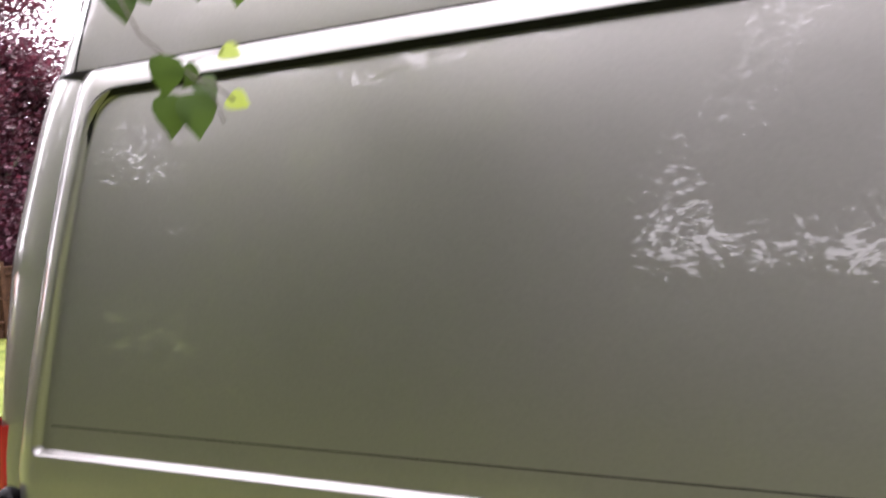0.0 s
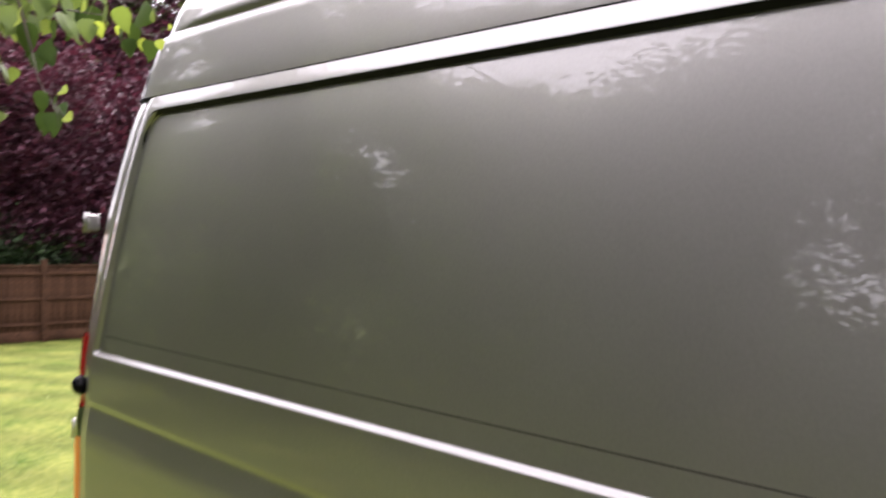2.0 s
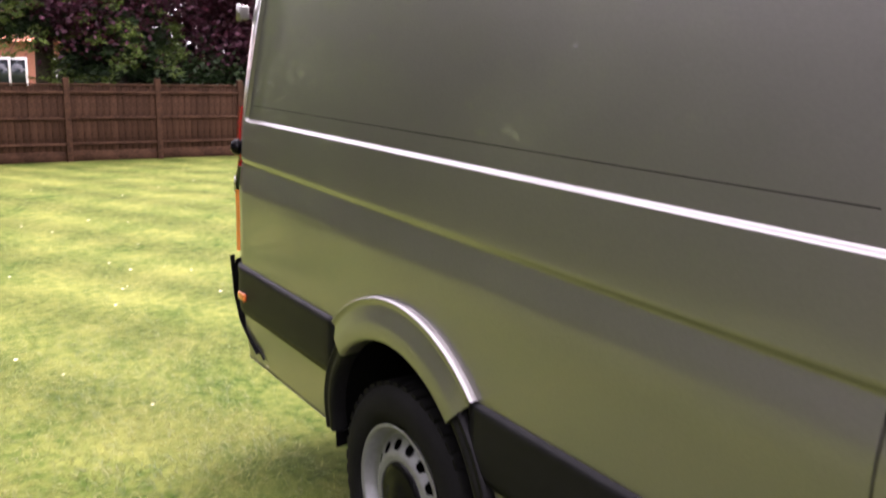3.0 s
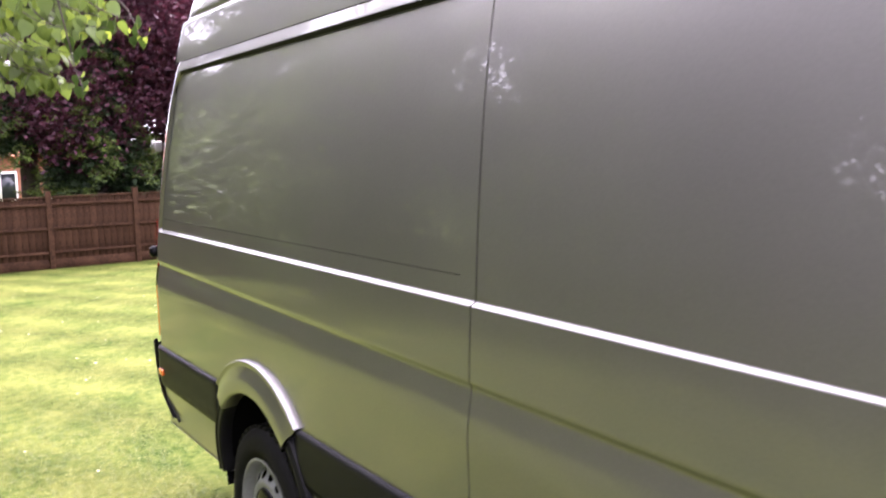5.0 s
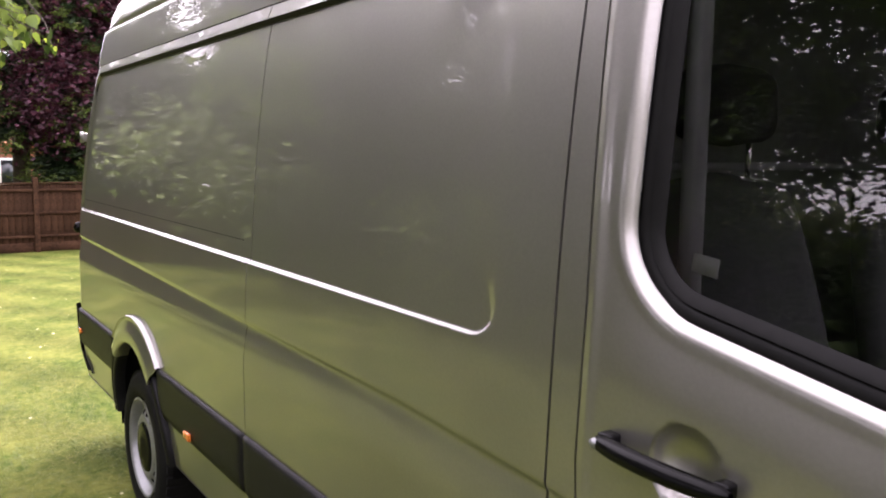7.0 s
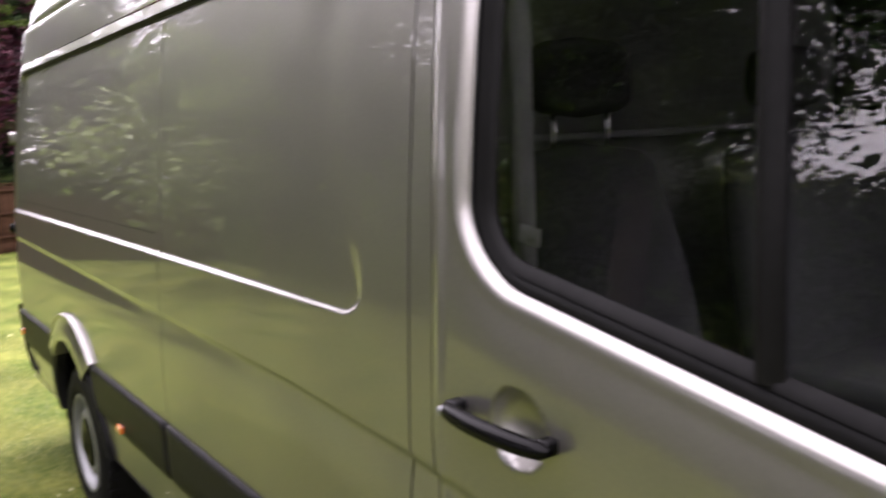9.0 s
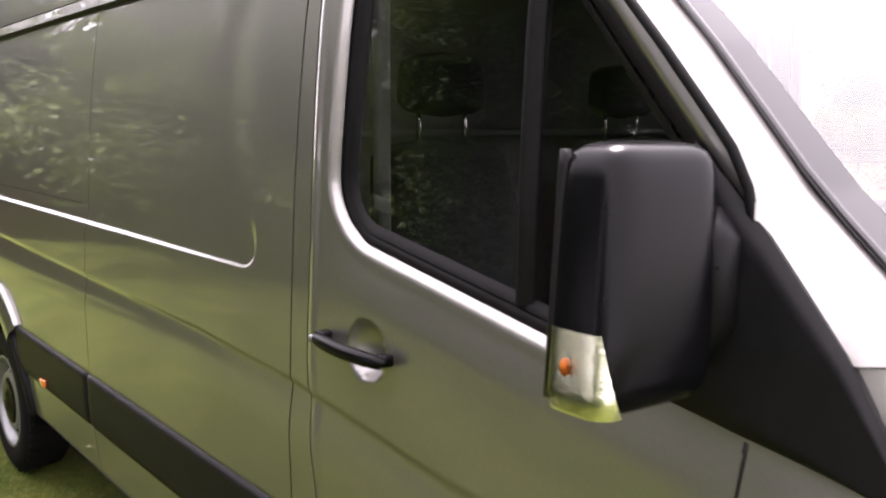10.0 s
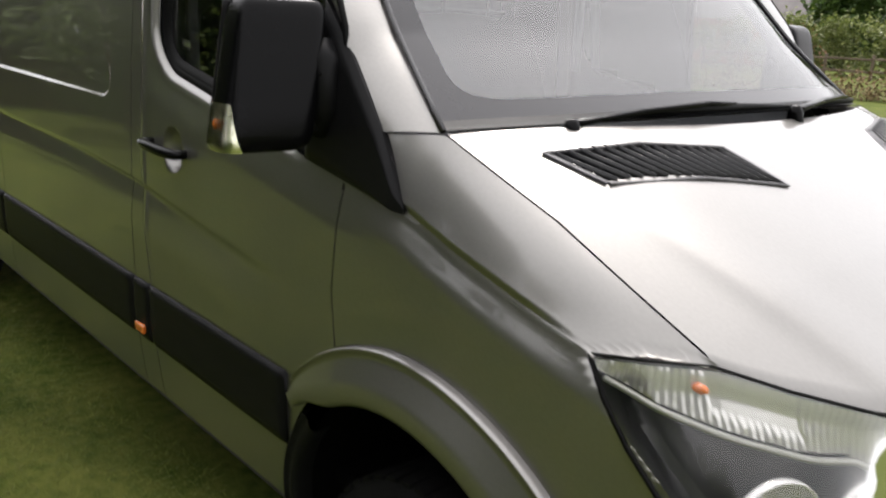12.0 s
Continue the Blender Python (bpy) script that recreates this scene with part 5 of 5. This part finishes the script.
for x, y, h, lf in ((-40, 74, 12, OAK), (-31, 78, 14, OAK), (-22, 76, 12, OAK), (-12, 80, 14, OAK), (-50, 66, 11, LIME), (-3, 74, 11, OAK), (-26, 58, 6, LIME)):
    bl = [((rng.normal(0, h * 0.16), rng.normal(0, h * 0.16), h * rng.uniform(0.35, 0.9)), tuple(rng.uniform(0.16, 0.26, 3) * h)) for q in range(6)]
    tree("distant green tree beyond the hedgerow", x, y, h, bl, lf, 0.5, 6000, 30, 0.7, 0.3, "distant trees")

# post-and-rail fence across the paddock
RAILWOOD = material("weathered_rail", (0.10, 0.075, 0.05), rough=0.9, var=0.3, scale=3, bump=0.4, bump_scale=30, rand=0.15)
paddock = new("rail_fence")
tagged(paddock, "weathered brown post-and-rail fence round a paddock", "fence")
pp = mesh_of("post", *box(0.13, 0.13, 1.25, 0.02, 1), RAILWOOD)
pr = mesh_of("rail", *box(2.3, 0.05, 0.11, 0.01, 1), RAILWOOD)
for i in range(19):
    x = -41 + 2.25 * i
    z = ground_z(x, 40)
    put("post", pp, None, paddock, at=pose(x, 40, z + 0.55))
    for rz in (0.42, 1.0):
        put("rail", pr, None, paddock, at=pose(x + 1.12, 39.94, z + rz + rng.uniform(-0.02, 0.02), 0, rng.uniform(-0.8, 0.8), 0))

# houses in the distance
BRICK = material("red_brick", (0.30, 0.12, 0.07), rough=0.85, var=0.25, scale=2.0, fine=60, bump=0.3, bump_scale=14)
SLATE = material("dark_roof_tiles", (0.075, 0.065, 0.065), rough=0.7, var=0.25, scale=2.0, fine=40)
CLAY = material("clay_roof_tiles", (0.42, 0.15, 0.08), rough=0.8, var=0.25, scale=2.0, fine=40)
WHITE = material("white_window_paint", (0.75, 0.75, 0.73), rough=0.5, var=0.06)
PANE = material("dark_pane", (0.02, 0.025, 0.03), rough=0.05, var=0.1)


def house(label, x, y, w, d, eave, ridge, roof, turn):
    h = new("house")
    tagged(h, label, "house")
    h.matrix_world = pose(x, y, ground_z(x, y) - 0.1, 0, 0, turn)
    put("wall", box(w, d, eave, 0.02, 1, pose(0, 0, eave / 2)), BRICK, h, smooth=False)
    o = 0.35
    vs = [(-w / 2 - o, -d / 2 - o, eave - 0.1), (w / 2 + o, -d / 2 - o, eave - 0.1), (w / 2 + o, d / 2 + o, eave - 0.1), (-w / 2 - o, d / 2 + o, eave - 0.1), (-w / 2 - o, 0, ridge), (w / 2 + o, 0, ridge)]
    rf = put("roof", (vs, [(0, 1, 5, 4), (2, 3, 4, 5), (0, 4, 3), (1, 2, 5), (3, 2, 1, 0)]), roof, h, smooth=False)
    put("chimney", box(0.6, 0.6, 1.4, 0.03, 1, pose(w * 0.3, 0, ridge + 0.3)), BRICK, rf)
    for sx in (-0.3, 0.0, 0.3):
        wd = put("window", box(1.2, 0.10, 1.1, 0.02, 1, pose(sx * w, -d / 2 - 0.01, eave * 0.55)), WHITE, h)
        for q in (-0.28, 0.28):
            put("pane", box(0.48, 0.02, 0.92, 0, 1, pose(sx * w + q, -d / 2 - 0.066, eave * 0.55)), PANE, wd)


house("red brick house with dark tiled roof beyond the hedgerow", -34.5, 62, 9, 7, 3.4, 6.6, SLATE, 12)
house("brick house with orange clay roof behind the fence", -41, 2.2, 7, 8, 2.7, 5.0, CLAY, 90)

# ---------------------------------------------------------------- lime tree whose twigs hang beside the van
lime = new("lime_tree")
tagged(lime, "lime tree with bright green heart-shaped leaves on hanging twigs", "tree")
LT = Vector((-5.7, -6.2, ground_z(-5.7, -6.2)))
limb_paths = [
    [LT, LT + Vector((0.05, 0, 1.5)), LT + Vector((0.2, 0.2, 3.0)), LT + Vector((0.2, 0.3, 5.5))],
    [LT + Vector((0.15, 0.1, 2.4)), (-6.4, -4.3, 3.5), (-5.6, -2.3, 3.15), (-5.0, -1.75, 2.85), (-4.68, -1.50, 2.35), (-4.518, -1.472, 2.012)],
    [LT + Vector((0.15, 0.1, 2.6)), (-6.5, -4.0, 3.7), (-5.7, -2.0, 3.0), (-5.1, -1.40, 2.55), (-4.699, -1.225, 2.197)],
    [LT + Vector((0.2, 0.2, 2.8)), (-6.9, -4.0, 3.6), (-6.6, -2.0, 3.0), (-6.3, -1.5, 2.65)],
]
put("trunk", join(tube(limb_paths[0], [0.2, 0.16, 0.13, 0.05], 12), *[tube(p, [0.020, 0.012, 0.008, 0.006, 0.004, 0.003][:len(p)], 7) for p in limb_paths[1:]]), BARK, lime)


def heart_leaf(size):
    """A pointed heart: two halves folded along the midrib."""
    out = [(0, 0), (0.24, 0.02), (0.42, 0.16), (0.45, 0.36), (0.34, 0.62), (0.13, 0.88), (0, 1.08)]
    vs = [(0, y * size, 0.04 * size * math.sin(y * 2.5)) for _, y in out]
    k = len(vs)
    vs += [(x * size, y * size, 0.16 * x * size - 0.10 * size * y * y) for x, y in out[1:-1]]
    vs += [(-x * size, y * size, 0.16 * x * size - 0.10 * size * y * y) for x, y in out[1:-1]]
    fs = []
    for side in (0, 1):
        b = k + side * 5
        ring = [0] + list(range(b, b + 5)) + [6]
        for i in range(6):
            q = [ring[i], ring[i + 1], i + 1, i]
            q = list(dict.fromkeys(q))
            if len(q) > 2:
                fs.append(q if side == 0 else q[::-1])
    return vs, fs


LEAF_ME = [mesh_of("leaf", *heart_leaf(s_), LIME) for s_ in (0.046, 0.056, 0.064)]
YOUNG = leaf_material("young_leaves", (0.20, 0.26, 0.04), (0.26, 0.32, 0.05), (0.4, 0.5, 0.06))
# the same leaf in the colour painted sunlit
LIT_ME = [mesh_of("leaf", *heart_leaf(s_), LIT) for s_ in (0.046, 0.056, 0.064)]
YOUNG_ME = mesh_of("leaf", *heart_leaf(0.034), YOUNG)
random.seed(5)
LEAVES = []


def twig(a, b, leaves, sag=0.05, young=1):
    a, b = Vector(a), Vector(b)
    pts = [a.lerp(b, t) + Vector((0, 0, -sag * math.sin(math.pi * t))) for t in (0, 0.25, 0.5, 0.75, 1)]
    for i in range(leaves):
        t = (i + 0.6) / leaves
        p = a.lerp(b, t) + Vector((0, 0, -sag * math.sin(math.pi * t)))
        tip = i >= leaves - young
        m = Matrix.Translation(p + Vector((random.uniform(-0.02, 0.02), random.uniform(-0.02, 0.02), -0.012))) @ Euler((radians(random.uniform(-100, -45)), radians(random.uniform(-35, 35)), random.uniform(0, 6.283))).to_matrix().to_4x4()
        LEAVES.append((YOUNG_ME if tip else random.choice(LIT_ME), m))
    return tube(pts, [0.0028, 0.0024, 0.002, 0.0016, 0.001], 5)


def hanging(base, tip, young=False):
    """A leaf from its stalk to its tip, its face turned out from the van."""
    a, b = Vector(base), Vector(tip)
    y = (b - a).normalized()
    z = Vector((0.5 + random.uniform(-0.5, 0.3), -0.8, random.uniform(-0.1, 0.5)))
    x = y.cross(z).normalized()
    m = Matrix((x, y, x.cross(y))).transposed().to_4x4()
    me, size = (YOUNG_ME, 0.034) if young else (LEAF_ME[1], 0.056)
    LEAVES.append((me, Matrix.Translation(a) @ m @ Matrix.Scale((b - a).length / (1.08 * size), 4)))


for a, b in (((-4.445, -1.474, 1.890), (-4.451, -1.474, 1.844)), ((-4.421, -1.468, 1.889), (-4.420, -1.468, 1.841)), ((-4.439, -1.480, 1.927), (-4.452, -1.480, 1.885)),
             ((-4.420, -1.462, 1.916), (-4.443, -1.462, 1.896)), ((-4.426, -1.455, 1.905), (-4.405, -1.455, 1.881)), ((-4.521, -1.460, 2.012), (-4.513, -1.460, 1.970)),
             ((-4.516, -1.450, 2.031), (-4.485, -1.450, 1.988)), ((-4.536, -1.470, 2.068), (-4.550, -1.470, 2.001)), ((-4.492, -1.440, 2.072), (-4.501, -1.440, 2.033))):
    hanging(a, b)
for a, b in (((-4.605, -1.225, 2.125), (-4.615, -1.225, 2.063)), ((-4.613, -1.235, 2.090), (-4.609, -1.235, 2.045)), ((-4.552, -1.215, 2.081), (-4.564, -1.215, 2.034)),
             ((-4.580, -1.230, 2.142), (-4.515, -1.230, 2.112)), ((-4.617, -1.250, 2.112), (-4.624, -1.250, 2.080)), ((-4.630, -1.350, 2.131), (-4.661, -1.350, 2.068)),
             ((-4.624, -1.320, 2.144), (-4.623, -1.320, 2.070)), ((-4.570, -1.420, 2.032), (-4.550, -1.420, 1.991))):
    hanging(a, b)
for a, b in (((-4.386, -1.460, 1.882), (-4.360, -1.460, 1.870)), ((-4.383, -1.470, 1.926), (-4.357, -1.470, 1.918)), ((-4.508, -1.220, 2.076), (-4.501, -1.220, 2.050)),
             ((-4.671, -1.230, 2.126), (-4.683, -1.230, 2.107)), ((-4.490, -1.210, 2.099), (-4.472, -1.210, 2.101)), ((-4.669, -1.330, 2.119), (-4.685, -1.330, 2.102)), ((-4.587, -1.220, 2.089), (-4.585, -1.220, 2.059))):
    hanging(a, b, True)
twigs = [
    tube([(-4.518, -1.472, 2.012), (-4.483, -1.472, 1.954), (-4.447, -1.472, 1.925), (-4.416, -1.472, 1.902), (-4.397, -1.472, 1.897), (-4.369, -1.472, 1.876)], 0.0013, 5),
    tube([(-4.447, -1.472, 1.925), (-4.414, -1.472, 1.921), (-4.378, -1.472, 1.925)], 0.0009, 5),
    tube([(-4.416, -1.472, 1.902), (-4.395, -1.472, 1.885), (-4.383, -1.472, 1.856)], 0.0009, 5),
    tube([(-4.699, -1.225, 2.197), (-4.605, -1.225, 2.131), (-4.566, -1.225, 2.093), (-4.522, -1.225, 2.085), (-4.467, -1.225, 2.09)], 0.0014, 5),
]
for i in range(62):
    if i < 46:
        c = Vector((random.uniform(-5.0, -4.52), random.uniform(-1.68, -1.24), random.uniform(2.09, 2.45)))
    else:
        c = Vector((random.uniform(-5.1, -4.88), random.uniform(-1.58, -1.36), random.uniform(1.93, 2.1)))
    twigs.append(twig(c + Vector((-0.14, -0.10, 0.10)), c + Vector((random.uniform(0, 0.12), random.uniform(-0.03, 0.06), 0.0)), 8, 0.02))
tagged(put("twig", join(*twigs), BARK, lime), kind="stuff")
for me, m in LEAVES[:290]:
    put("leaf", me, None, lime, at=m)
rest = []
for me, m in LEAVES[290:]:
    rest.append(([m @ v.co for v in me.vertices], [tuple(p.vertices) for p in me.polygons]))
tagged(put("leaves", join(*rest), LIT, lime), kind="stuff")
put("crown", join(
    leaf_cloud(crown_clumps([((-4.2, -5.5, 4.4), (1.9, 1.4, 0.75)), ((-5.7, -5.7, 3.8), (1.0, 1.2, 1.0)), ((-2.6, -5.9, 4.4), (1.5, 1.2, 0.8)), ((-6.1, -5.7, 2.8), (0.8, 1.0, 1.1))], 60), 0.3, 32000, 0.10),
    leaf_cloud(crown_clumps([((-4.2, -5.7, 2.9), (1.3, 0.9, 1.0)), ((-2.4, -5.9, 3.0), (1.0, 0.9, 0.9))], 42, 0.1), 0.22, 17500, 0.085)), LIME, lime, smooth=False)
